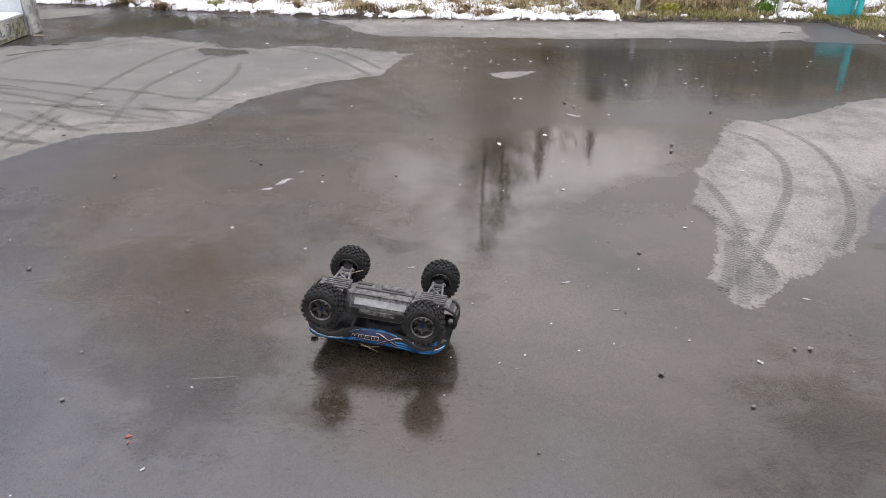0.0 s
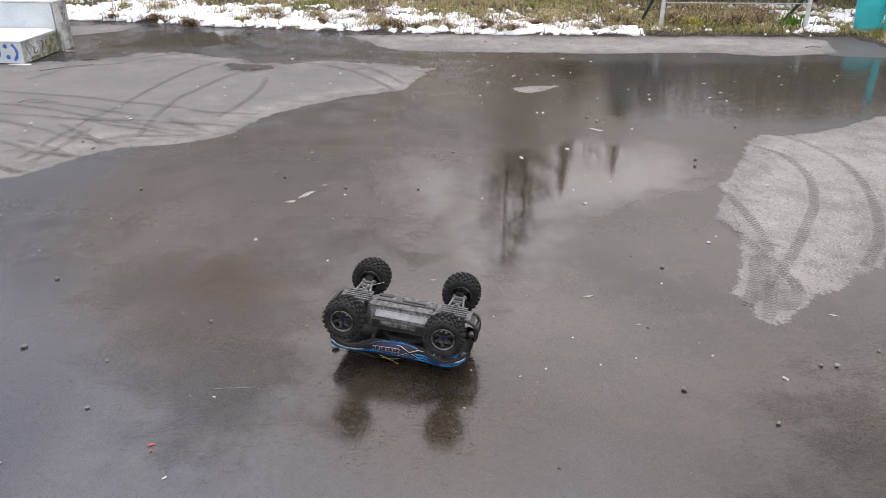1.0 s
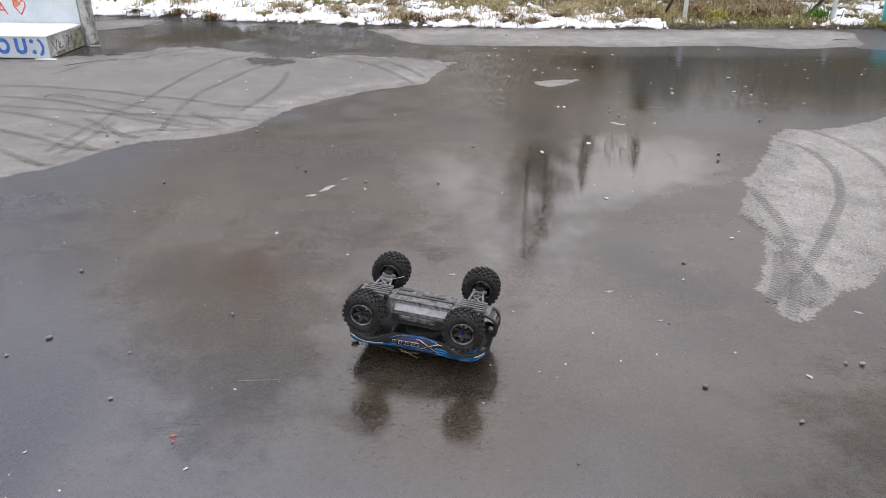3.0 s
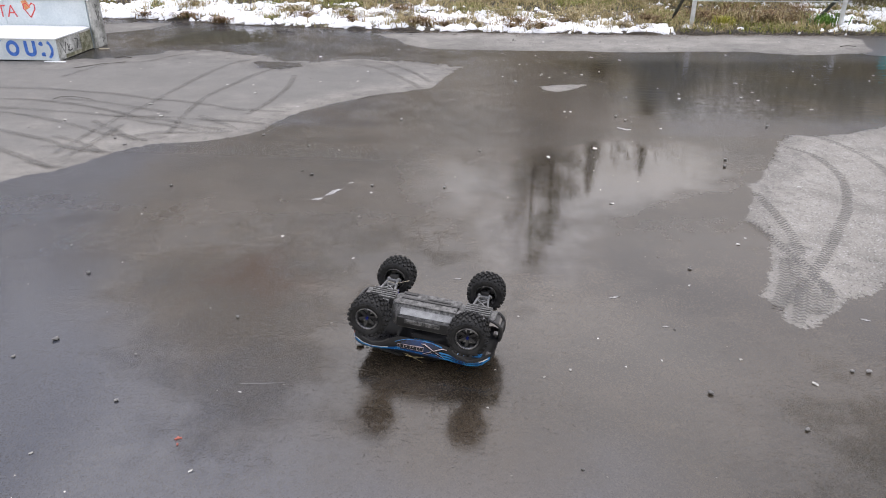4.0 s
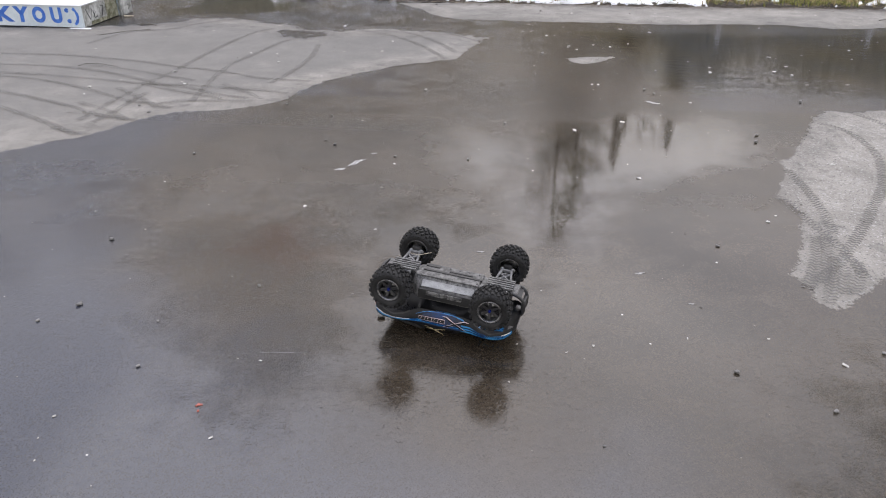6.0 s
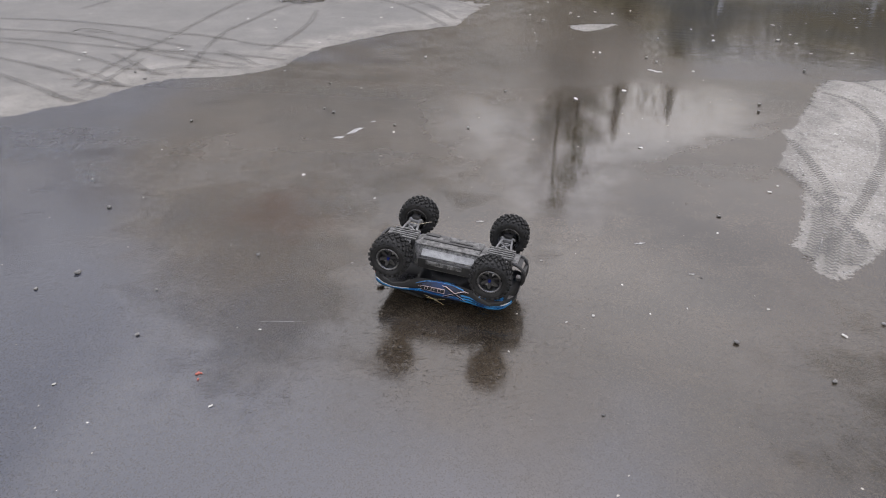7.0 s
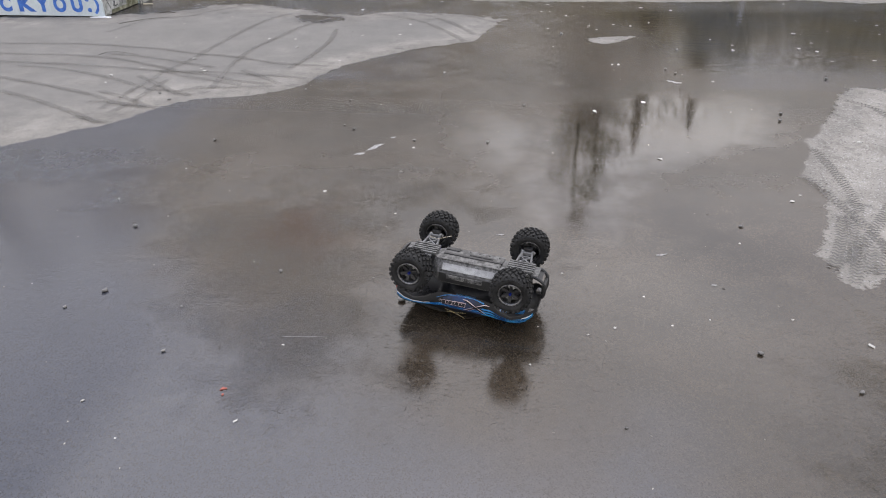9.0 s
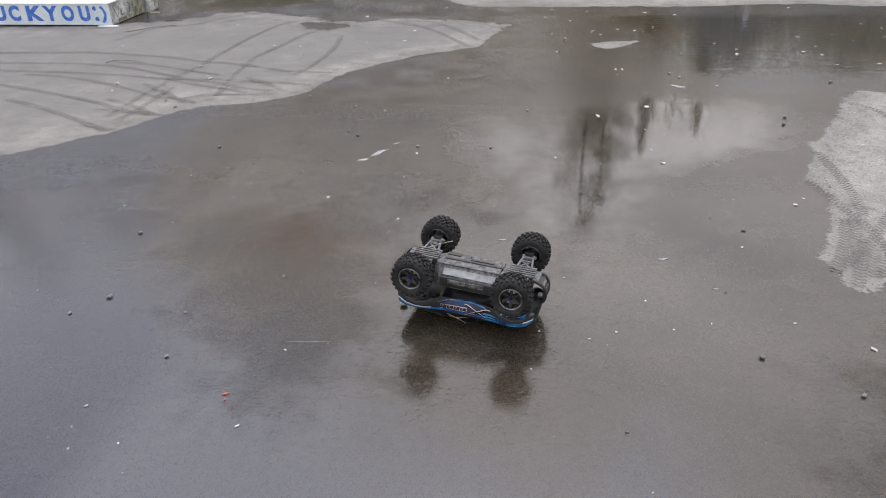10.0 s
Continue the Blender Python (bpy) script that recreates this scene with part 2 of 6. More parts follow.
def tread_print(sharp, strong):
    """Wet print of a lugged tyre: dark bars with dry gaps, broken up by grit."""
    m, t, p = nodes_of("wet_tread_print")
    uv = t.nodes.new("ShaderNodeUVMap")
    uv.uv_map = "UVMap"
    parts = t.nodes.new("ShaderNodeSeparateXYZ")
    t.links.new(uv.outputs[0], parts.inputs[0])
    at = t.nodes.new("ShaderNodeTexCoord").outputs["Object"]
    u, v = parts.outputs[0], parts.outputs[1]
    side = calc(t, "ABSOLUTE", calc(t, "SUBTRACT", u, 0.5))
    bars = calc(t, "SINE", calc(t, "ADD", calc(t, "MULTIPLY", v, 2 * math.pi / 0.036), calc(t, "MULTIPLY", calc(t, "PINGPONG", u, 0.25), 14.0)))
    rag = noise_of(t, at, 70.0, 5, 0.7)
    patch = noise_of(t, at, 2.4, 5, 0.65)
    body = step(t, calc(t, "ADD", bars, calc(t, "MULTIPLY_ADD", rag, 1.6, -0.8)), 0.0, 0.65)
    body = lerp(t, sharp, step(t, rag, 0.3, 0.55), body)
    shape = calc(t, "MULTIPLY", body, step(t, calc(t, "ADD", side, calc(t, "MULTIPLY_ADD", rag, 0.16, -0.08)), 0.26, 0.5, 1.0, 0.0))
    shape = calc(t, "MULTIPLY", shape, step(t, patch, 0.35, 0.60, strong[0], strong[1]))
    p.inputs["Base Color"].default_value = (0.075, 0.072, 0.067, 1)
    p.inputs["Roughness"].default_value = 0.42
    t.links.new(shape, p.inputs["Alpha"])
    return m


ASPHALT = asphalt()
PRINT = tread_print(0.95, (0.45, 0.88))
SOFT_PRINT = tread_print(0.88, (0.34, 0.92))
SOIL = surface("dark_wet_soil", (0.018, 0.014, 0.010), (0.065, 0.052, 0.036), 0.9, coarse=2.5, fine=45, bump=0.8, reach=0.03)
SNOW = surface("old_snow", (0.80, 0.82, 0.85), (0.88, 0.89, 0.90), 0.7, coarse=3.0, fine=55, bump=0.35, reach=0.02)
SNOW.node_tree.nodes["Principled BSDF"].inputs["Subsurface Weight"].default_value = 0.0
STRAW = varied("dry_grass", (0.21, 0.165, 0.08), (0.60, 0.50, 0.28))
BROWN = varied("dead_brown_stalks", (0.09, 0.060, 0.034), (0.34, 0.225, 0.12))
GREEN = varied("winter_grass", (0.10, 0.125, 0.03), (0.34, 0.34, 0.10))
WINTER_WEED = varied("olive_weeds", (0.05, 0.055, 0.02), (0.42, 0.32, 0.13))
FRESH = varied("fresh_grass", (0.06, 0.15, 0.02), (0.17, 0.32, 0.06))
YELLOWED = varied("yellowed_grass", (0.26, 0.26, 0.04), (0.50, 0.46, 0.10))
LITTER = varied("leaf_litter", (0.04, 0.032, 0.024), (0.30, 0.25, 0.19))
TWIG = varied("bare_twigs", (0.145, 0.118, 0.082), (0.31, 0.255, 0.18), 0.9)
WEED = varied("withered_weeds", (0.19, 0.176, 0.112), (0.43, 0.405, 0.265), 0.9)
NEEDLE = varied("dark_needles", (0.06, 0.053, 0.033), (0.13, 0.112, 0.072), 0.9)
BARK = surface("bark", (0.025, 0.021, 0.017), (0.085, 0.072, 0.058), 0.9, coarse=3, fine=30, bump=0.8, reach=0.04)
GALV = surface("galvanised_steel", (0.48, 0.50, 0.51), (0.64, 0.66, 0.67), 0.5, 0.25, coarse=8, fine=90, bump=0.1)
TEAL = surface("teal_paint", (0.012, 0.43, 0.48), (0.018, 0.54, 0.59), 0.45, coarse=4, fine=60, bump=0.1)
LINER = surface("pale_bin_liner", (0.30, 0.42, 0.42), (0.46, 0.56, 0.56), 0.8)
PANEL = surface("pale_blue_painted_board", (0.46, 0.53, 0.56), (0.60, 0.66, 0.68), 0.55, coarse=2.2, fine=35, bump=0.15)
WEATHERED = surface("weathered_grey_board", (0.15, 0.155, 0.14), (0.56, 0.57, 0.55), 0.75, coarse=4.5, fine=30, bump=0.4)
MOSS = surface("mossy_board", (0.06, 0.064, 0.022), (0.34, 0.335, 0.26), 0.9, coarse=11, fine=50, bump=0.5)
BLUE_SPRAY = surface("blue_spray_paint", (0.018, 0.09, 0.40), (0.06, 0.20, 0.58), 0.5, coarse=14, fine=90)
RED_SPRAY = surface("red_spray_paint", (0.55, 0.035, 0.045), (0.70, 0.08, 0.07), 0.5, coarse=14, fine=90)
BLACK_SPRAY = surface("black_marker", (0.03, 0.03, 0.035), (0.09, 0.09, 0.095), 0.6, coarse=14, fine=90)
ORANGE_SPRAY = surface("orange_spray_paint", (0.60, 0.20, 0.06), (0.66, 0.34, 0.20), 0.6, coarse=14, fine=90)
RUBBER = surface("dusty_black_rubber", (0.006, 0.006, 0.006), (0.030, 0.0295, 0.0285), 0.74, coarse=22, fine=220, bump=0.3, reach=0.002)
PLASTIC = surface("black_plastic", (0.008, 0.008, 0.009), (0.034, 0.0335, 0.032), 0.5, coarse=18, fine=260, bump=0.2, reach=0.002)
RUBBER.node_tree.nodes["Principled BSDF"].inputs["Specular IOR Level"].default_value = 0.3
DUSTY = surface("dusty_grey_plastic", (0.018, 0.018, 0.017), (0.19, 0.186, 0.177), 0.6, coarse=45, fine=240, bump=0.25, reach=0.002)
MUD = surface("mud_spattered_plastic", (0.018, 0.018, 0.018), (0.22, 0.215, 0.205), 0.75, coarse=55, fine=200, bump=0.4, reach=0.003)
ARM_GREY = surface("dusty_grey_nylon", (0.10, 0.10, 0.10), (0.23, 0.228, 0.22), 0.6, coarse=25, fine=260, bump=0.2, reach=0.002)
ALU = surface("scuffed_aluminium", (0.20, 0.20, 0.195), (0.42, 0.42, 0.41), 0.55, 0.2, coarse=20, fine=300, bump=0.2, reach=0.001)
CHROME = surface("black_chrome", (0.06, 0.06, 0.061), (0.30, 0.30, 0.305), 0.3, 0.9, coarse=20, fine=200, bump=0.0, spread=0.08)
BLUE_METAL = surface("blue_anodised_metal", (0.006, 0.02, 0.20), (0.012, 0.04, 0.30), 0.3, 0.6, bump=0.0)
SPRING_BLUE = surface("dark_blue_spring", (0.02, 0.025, 0.20), (0.04, 0.05, 0.32), 0.4, 0.3, bump=0.0)
GLASS_BLACK = surface("smoked_window", (0.006, 0.006, 0.007), (0.014, 0.014, 0.015), 0.12, bump=0.0, spread=0.04)
PAINT_BLUE = surface("bright_blue_lacquer", (0.002, 0.045, 0.17), (0.008, 0.24, 0.56), 0.3, coarse=16, fine=120, bump=0.05, coat=0.25, reach=0.001)
PAINT_NAVY = surface("deep_blue_lacquer", (0.002, 0.006, 0.02), (0.005, 0.04, 0.14), 0.5, coarse=12, fine=120, bump=0.05, coat=0.0, reach=0.001)
PAINT_BLACK = surface("black_lacquer", (0.007, 0.0075, 0.009), (0.018, 0.019, 0.021), 0.38, coarse=10, fine=160, bump=0.05, coat=0.0, reach=0.001)
PAINT_BLACK.node_tree.nodes["Principled BSDF"].inputs["Specular IOR Level"].default_value = 0.22
PAINT_GREY = surface("grey_lacquer", (0.10, 0.095, 0.09), (0.19, 0.18, 0.175), 0.3, coarse=10, fine=160, bump=0.05, coat=0.5, reach=0.001)
PAINT_WHITE = surface("white_lacquer", (0.62, 0.60, 0.60), (0.78, 0.76, 0.76), 0.35, coarse=14, fine=160, bump=0.05, reach=0.001)
PAINT_PINK = surface("pale_pink_lacquer", (0.55, 0.44, 0.44), (0.70, 0.58, 0.57), 0.35, coarse=14, fine=160, bump=0.05, reach=0.001)
STONE_DARK = piecewise("dark_pebble", (0.08, 0.076, 0.072), (0.26, 0.25, 0.235), 0.5)
STONE_PALE = piecewise("pale_chip", (0.28, 0.265, 0.24), (0.66, 0.64, 0.60), 0.6)
SCRAP = piecewise("pale_flake", (0.16, 0.145, 0.12), (0.52, 0.49, 0.44), 0.7)
RED_LEAF = surface("red_leaf", (0.30, 0.06, 0.04), (0.50, 0.16, 0.11), 0.5, coarse=30, fine=150)
FAINT = surface("faint_scratch", (0.07, 0.068, 0.065), (0.26, 0.25, 0.245), 0.7, coarse=30, fine=150, bump=0.3)
ROD = surface("dark_steel_rod", (0.03, 0.034, 0.032), (0.07, 0.075, 0.072), 0.6, 0.2)
SCUFF = surface("pale_scuff", (0.20, 0.195, 0.185), (0.43, 0.42, 0.41), 0.7, coarse=30, fine=150, bump=0.3)
STICK = surface("pale_wood", (0.40, 0.34, 0.25), (0.62, 0.56, 0.46), 0.7, coarse=20, fine=120)

# ---------------------------------------------------------------- building helpers


def link(name, me, material=None, parent=None, label="", smooth=False):
    if material:
        me.materials.append(material)
    if smooth:
        for poly in me.polygons:
            poly.use_smooth = True
    ob = new(name, me)
    if parent:
        ob.parent = parent
    if label:
        tagged(ob, label)
    return ob


def part(name, bm, material, parent, label="", smooth=False):
    me = bpy.data.meshes.new(name)
    bm.to_mesh(me)
    bm.free()
    return link(name, me, material, parent, label, smooth)


def thing(name, label, category, m=None, group="", kind=""):
    ob = new(name)
    ob.empty_display_size = 0.1
    if m is not None:
        ob.matrix_world = m
    return tagged(ob, label, category, group, kind)


def box_bm(x0, y0, z0, x1, y1, z1, bevel=0.0, bm=None, turn=None):
    bm = bm or bmesh.new()
    m = Matrix.LocRotScale(((x0 + x1) / 2, (y0 + y1) / 2, (z0 + z1) / 2), None, (x1 - x0, y1 - y0, z1 - z0))
    made = bmesh.ops.create_cube(bm, size=1, matrix=(turn @ m) if turn is not None else m)
    if bevel:
        edges = list({e for v in made["verts"] for e in v.link_edges})
        bmesh.ops.bevel(bm, geom=edges, offset=bevel, segments=2, affect="EDGES", profile=0.6)
    return bm


def rod_bm(a, b, r0, r1=None, sides=8, bm=None):
    """A straight rod between two points."""
    bm = bm or bmesh.new()
    a, b = Vector(a), Vector(b)
    turn = (b - a).to_track_quat("Z", "Y").to_matrix().to_4x4()
    bmesh.ops.create_cone(bm, cap_ends=True, segments=sides, radius1=r0, radius2=r0 if r1 is None else r1, depth=(b - a).length,
                          matrix=Matrix.Translation((a + b) / 2) @ turn)
    return bm


def beam_bm(a, b, wide, thick, bm=None, up=(0, 0, 1)):
    """A flat bar between two points."""
    bm = bm or bmesh.new()
    a, b = Vector(a), Vector(b)
    along = (b - a).normalized()
    side = along.cross(Vector(up)).normalized()
    top = side.cross(along)
    m = Matrix((along, side, top)).transposed().to_4x4()
    m.translation = (a + b) / 2
    bmesh.ops.create_cube(bm, size=1, matrix=m @ Matrix.Diagonal(((b - a).length, wide, thick, 1)))
    return bm


def tube_bm(points, radius, sides=6, bm=None, taper=None):
    """A bent tube through points."""
    bm = bm or bmesh.new()
    points = [Vector(p) for p in points]
    rings = []
    for n, p in enumerate(points):
        along = (points[min(n + 1, len(points) - 1)] - points[max(n - 1, 0)]).normalized()
        side = along.cross(Vector((0.12, 0.31, 0.94))).normalized()
        top = side.cross(along)
        r = radius * (taper(n / (len(points) - 1)) if taper else 1.0)
        rings.append([bm.verts.new(p + r * (math.cos(a) * side + math.sin(a) * top)) for a in (2 * math.pi * k / sides for k in range(sides))])
    for r0, r1 in zip(rings, rings[1:]):
        for k in range(sides):
            bm.faces.new((r0[k], r0[(k + 1) % sides], r1[(k + 1) % sides], r1[k]))
    bm.faces.new(rings[0][::-1])
    bm.faces.new(rings[-1])
    return bm


def lathe_bm(profile, sides=32, bm=None, closed=False):
    """A turned form round the y axis from (y, r) pairs."""
    bm = bm or bmesh.new()
    rings = [[bm.verts.new((r * math.cos(a), y, r * math.sin(a))) for a in (2 * math.pi * k / sides for k in range(sides))] for y, r in profile]
    pairs = list(zip(rings, rings[1:])) + ([(rings[-1], rings[0])] if closed else [])
    for r0, r1 in pairs:
        for k in range(sides):
            bm.faces.new((r0[k], r0[(k + 1) % sides], r1[(k + 1) % sides], r1[k]))
    return bm


def spline(points, per=8):
    """Points of a smooth line through the given ones."""
    p = [Vector(q) for q in points]
    p = [2 * p[0] - p[1], *p, 2 * p[-1] - p[-2]]
    out = []
    for a, b, c, d in zip(p, p[1:], p[2:], p[3:]):
        for k in range(per):
            s = k / per
            out.append(0.5 * (2 * b + s * (c - a) + s * s * (2 * a - 5 * b + 4 * c - d) + s ** 3 * (3 * b - a - 3 * c + d)))
    return out + [p[-2]]


def inside_distance(x, y, outline):
    """Distance to a closed outline, positive inside."""
    near = np.full(x.shape, 1e9)
    inside = np.zeros(x.shape, bool)
    for (ax, ay), (bx, by) in zip(outline, outline[1:] + outline[:1]):
        dx, dy = bx - ax, by - ay
        s = np.clip(((x - ax) * dx + (y - ay) * dy) / (dx * dx + dy * dy), 0, 1)
        near = np.minimum(near, np.hypot(x - ax - s * dx, y - ay - s * dy))
        if ay != by:
            inside ^= ((ay > y) != (by > y)) & (x < dx * (y - ay) / dy + ax)
    return np.where(inside, near, -near)


def grid_mesh(name, xs, ys, heights):
    nx, ny = len(xs), len(ys)
    gx, gy = np.meshgrid(xs, ys)
    verts = np.stack([gx.ravel(), gy.ravel(), heights.ravel()], 1)
    i = np.arange(nx * ny).reshape(ny, nx)
    faces = np.stack([i[:-1, :-1].ravel(), i[:-1, 1:].ravel(), i[1:, 1:].ravel(), i[1:, :-1].ravel()], 1)
    me = bpy.data.meshes.new(name)
    me.from_pydata(verts.tolist(), [], faces.tolist())
    return me


def lines_of(*stretches):
    """Grid lines: (from, to, spacing) stretches put end to end."""
    out = [np.arange(a, b - 1e-6, s) for a, b, s in stretches]
    return np.concatenate(out + [[stretches[-1][1]]])


# ---------------------------------------------------------------- the ground

DRY_LEFT = [(-4.26, 5.05), (-4.1, 5.17), (-3.85, 5.45), (-3.67, 5.57), (-3.51, 5.83), (-3.39, 6.08), (-3.19, 6.34), (-2.9, 6.43), (-2.57, 6.54),
            (-2.28, 6.84), (-2.21, 7.18), (-2.07, 7.55), (-1.83, 7.86), (-1.41, 8.31), (-0.79, 8.7), (-0.69, 9.14), (-0.52, 9.87), (-1.08, 10.11),
            (-2.03, 10.23), (-2.51, 9.95), (-3.01, 10.04), (-3.33, 10.32), (-4.35, 10.65), (-4.72, 10.54), (-4.86, 10.29), (-5.3, 10.0),
            (-5.62, 9.9), (-7.0, 9.6), (-12.0, 9.6), (-12.0, 4.4), (-6.0, 4.1)]
DRY_RIGHT = [(4.93, 8.1), (4.39, 7.88), (3.82, 7.43), (3.53, 7.27), (3.12, 7.11), (2.91, 7.14), (2.73, 6.94), (2.52, 6.46), (2.21, 5.85), (2.09, 5.74),
             (2.04, 5.46), (1.86, 5.01), (1.95, 4.81), (1.94, 4.62), (1.86, 4.48), (1.82, 4.27), (1.75, 4.11), (1.64, 3.9), (1.67, 3.82), (1.69, 3.6),
             (1.77, 3.55), (2.08, 3.84), (2.33, 4.02), (2.52, 4.22), (2.66, 4.28), (2.99, 4.71), (3.11, 4.96), (3.48, 5.36), (4.11, 5.82), (5.35, 7.95)]
DRY_STRIP = [(-2.0, 12.25), (-1.55, 11.75), (-1.38, 11.39), (-1.01, 11.11), (-0.51, 11.1), (0.33, 11.08), (1.16, 11.14), (1.98, 11.11), (2.82, 11.26),
             (3.66, 11.32), (4.4, 11.13), (5.3, 11.36), (5.5, 11.5), (5.75, 12.5), (5.3, 12.85), (3.1, 12.75), (1.3, 12.6), (-0.6, 12.55)]
DRY_CORNER = [(-6.9, 12.67), (-6.35, 13.0), (-5.74, 12.88), (-5.86, 12.35), (-6.4, 11.89)]
DRY_SPOT = [(0.55, 8.89), (0.63, 8.73), (0.75, 8.66), (0.93, 8.87), (1.07, 9.05), (0.89, 9.01), (0.73, 8.96)]
PUDDLE_FAR = [(0.6, 10.45), (1.88, 10.85), (3.49, 10.95), (4.99, 11.1), (5.76, 11.2), (6.0, 9.0), (4.15, 7.82), (3.41, 7.66), (2.61, 7.80), (1.75, 7.62),
              (1.45, 7.75), (1.4, 8.4), (1.3, 9.3), (0.9, 10.1)]
PUDDLE_LEFT = [(-5.3, 11.26), (-5.2, 11.9), (-4.9, 12.35), (-4.24, 12.5), (-3.67, 12.03), (-3.5, 11.45), (-3.94, 11.14), (-4.76, 10.98), (-5.2, 10.9)]
WET_NOTCH = [(-3.37, 9.93), (-3.21, 10.05), (-2.83, 9.98), (-2.54, 9.9), (-2.6, 9.68), (-2.86, 9.52), (-3.15, 9.59)]
CLEAR_MIDDLE = [(0.1, 6.0), (0.4, 6.37), (0.78, 6.68), (1.27, 6.81), (1.69, 6.79), (1.93, 6.5), (1.89, 5.94), (1.48, 5.52), (1.14, 5.32), (0.82, 5.13),
                (0.62, 4.52), (0.39, 4.09), (0.15, 4.15), (0.01, 4.66), (0.02, 5.4)]
CLEAR_SIDE = [(-0.6, 5.94), (-0.45, 6.18), (-0.04, 5.92), (-0.02, 5.17), (-0.26, 4.91), (-0.51, 5.36)]

MATT_STRIP = [(-1.5, 11.5), (-0.5, 11.1), (5.3, 11.35), (5.6, 10.72), (2.7, 10.5), (0.0, 10.45), (-1.3, 10.55)]
WORN_MIDDLE = [(-1.9, 3.9), (-1.3, 4.3), (-0.6, 3.5), (0.2, 3.0), (0.5, 2.6), (0.3, 2.1), (-0.6, 2.2), (-1.2, 2.4), (-1.7, 3.0)]
WORN_CORNER = [(1.38, 3.04), (1.71, 3.37), (2.4, 3.5), (2.4, 2.0), (1.0, 2.0), (1.13, 2.61)]
TRUCK_POOL = [(-0.95, 3.0), (-0.5, 3.1), (0.35, 3.05), (0.5, 2.6), (0.3, 2.25), (-0.5, 2.2), (-0.95, 2.4)]
COARSE = [(-2.1, 4.1), (-1.3, 4.5), (-0.95, 3.9), (-0.92, 3.6), (-0.9, 3.18), (-0.86, 2.71), (-0.9, 2.4), (-1.0, 2.3), (-1.15, 2.4), (-1.5, 2.85), (-1.9, 3.4)]
DIRT = [(-2.8, 5.0), (-2.2, 3.7), (-1.3, 3.1), (-0.8, 2.55), (-0.5, 2.3), (0.6, 2.25), (1.0, 1.4), (3.6, 1.4), (3.6, 3.6), (2.6, 6.0), (4.2, 7.6), (7.0, 8.0), (7.0, 13.5), (-9.0, 13.5), (-9.0, 10.0), (-2.6, 8.0)]
BROWN_PATCH = [(-1.62, 3.81), (-1.62, 4.12), (-1.48, 4.27), (-1.23, 4.05), (-1.14, 3.77), (-1.27, 3.58), (-1.48, 3.62)]
MATT_CORNER = [(5.4, 11.3), (5.6, 12.9), (7.2, 13.0), (6.6, 11.2)]

xs = lines_of((-400, -60, 34), (-60, -9, 3), (-9, 8, 0.05), (8, 60, 3), (60, 400, 34))
ys = lines_of((-400, -60, 34), (-60, 0, 3), (0, 13.5, 0.05), (13.5, 60, 3), (60, 400, 34))
GX, GY = np.meshgrid(xs, ys)
ground_mesh = grid_mesh("ground", xs, ys, np.zeros(GX.shape))
dry = np.full(GX.shape, -9.0)
for outline, softness in ((DRY_LEFT, 0.0), (DRY_RIGHT, 0.0), (DRY_STRIP, 0.0), (DRY_CORNER, 0.0), (DRY_SPOT, 0.012)):
    dry = np.maximum(dry, inside_distance(GX, GY, outline) + softness)
dry = np.where((GX < -0.4) & (GY < 11.0), dry * (1 - 0.68 * np.clip((GY - 9.2) / 0.7, 0, 1)), dry)
dry = np.where(inside_distance(GX, GY, WET_NOTCH) > -0.05, np.minimum(dry, -inside_distance(GX, GY, WET_NOTCH) * 0.6), dry)
clear = np.maximum(inside_distance(GX, GY, CLEAR_MIDDLE), inside_distance(GX, GY, CLEAR_SIDE) - 0.05)
thin = np.clip((GY - 4.4) * 0.7, -1.0, 2.0)
puddle = np.maximum(inside_distance(GX, GY, PUDDLE_FAR), inside_distance(GX, GY, PUDDLE_LEFT))
matt = np.minimum(inside_distance(GX, GY, MATT_STRIP), 0.5)
matt = np.maximum(matt, np.minimum(inside_distance(GX, GY, MATT_CORNER) * 3 + 1.3, 2))
worn = np.maximum(inside_distance(GX, GY, WORN_MIDDLE), inside_distance(GX, GY, WORN_CORNER))
coarse = np.maximum(inside_distance(GX, GY, COARSE), inside_distance(GX, GY, WORN_CORNER) - 0.3)
pool = np.maximum(inside_distance(GX, GY, TRUCK_POOL), np.maximum(inside_distance(GX, GY, COARSE), inside_distance(GX, GY, WORN_CORNER)))
coarse = np.maximum(coarse, np.clip((GY - 4.9) * 0.3, -1.0, -0.10 - 0.28 * np.clip((GX + 0.2) * 2.0, 0, 1)))
moist = np.where(GX < 0, np.minimum(inside_distance(GX, GY, DRY_LEFT) - 0.38, 0.45) + np.clip((GY - 7.5) * 0.12, -0.1, 0.25), -1.0)
moist = np.where(GY > 10.9, np.maximum(moist, -0.1), moist)
brown_patch = inside_distance(GX, GY, BROWN_PATCH)
# high: brown dirt film; low: sky sheen painted as a blue base
dirt_sky_tint = inside_distance(GX, GY, DIRT)
dirt_sky_tint = np.where(GY > 7.0, np.minimum(dirt_sky_tint, -0.15 + 1.2 * np.clip(1.2 - np.abs(GX - 0.2) * 0.7, 0, 1)), dirt_sky_tint)
for key, values in (("pool", pool), ("thin", thin), ("clear", clear), ("dirt_sky_tint", dirt_sky_tint), ("brown_patch", brown_patch), ("moist", moist), ("coarse", coarse), ("dry", dry), ("puddle", puddle), ("matt", matt), ("worn", worn)):
    layer = ground_mesh.attributes.new(key, "FLOAT", "POINT")
    layer.data.foreach_set("value", np.clip(values, -2, 2).astype(np.float32).ravel())
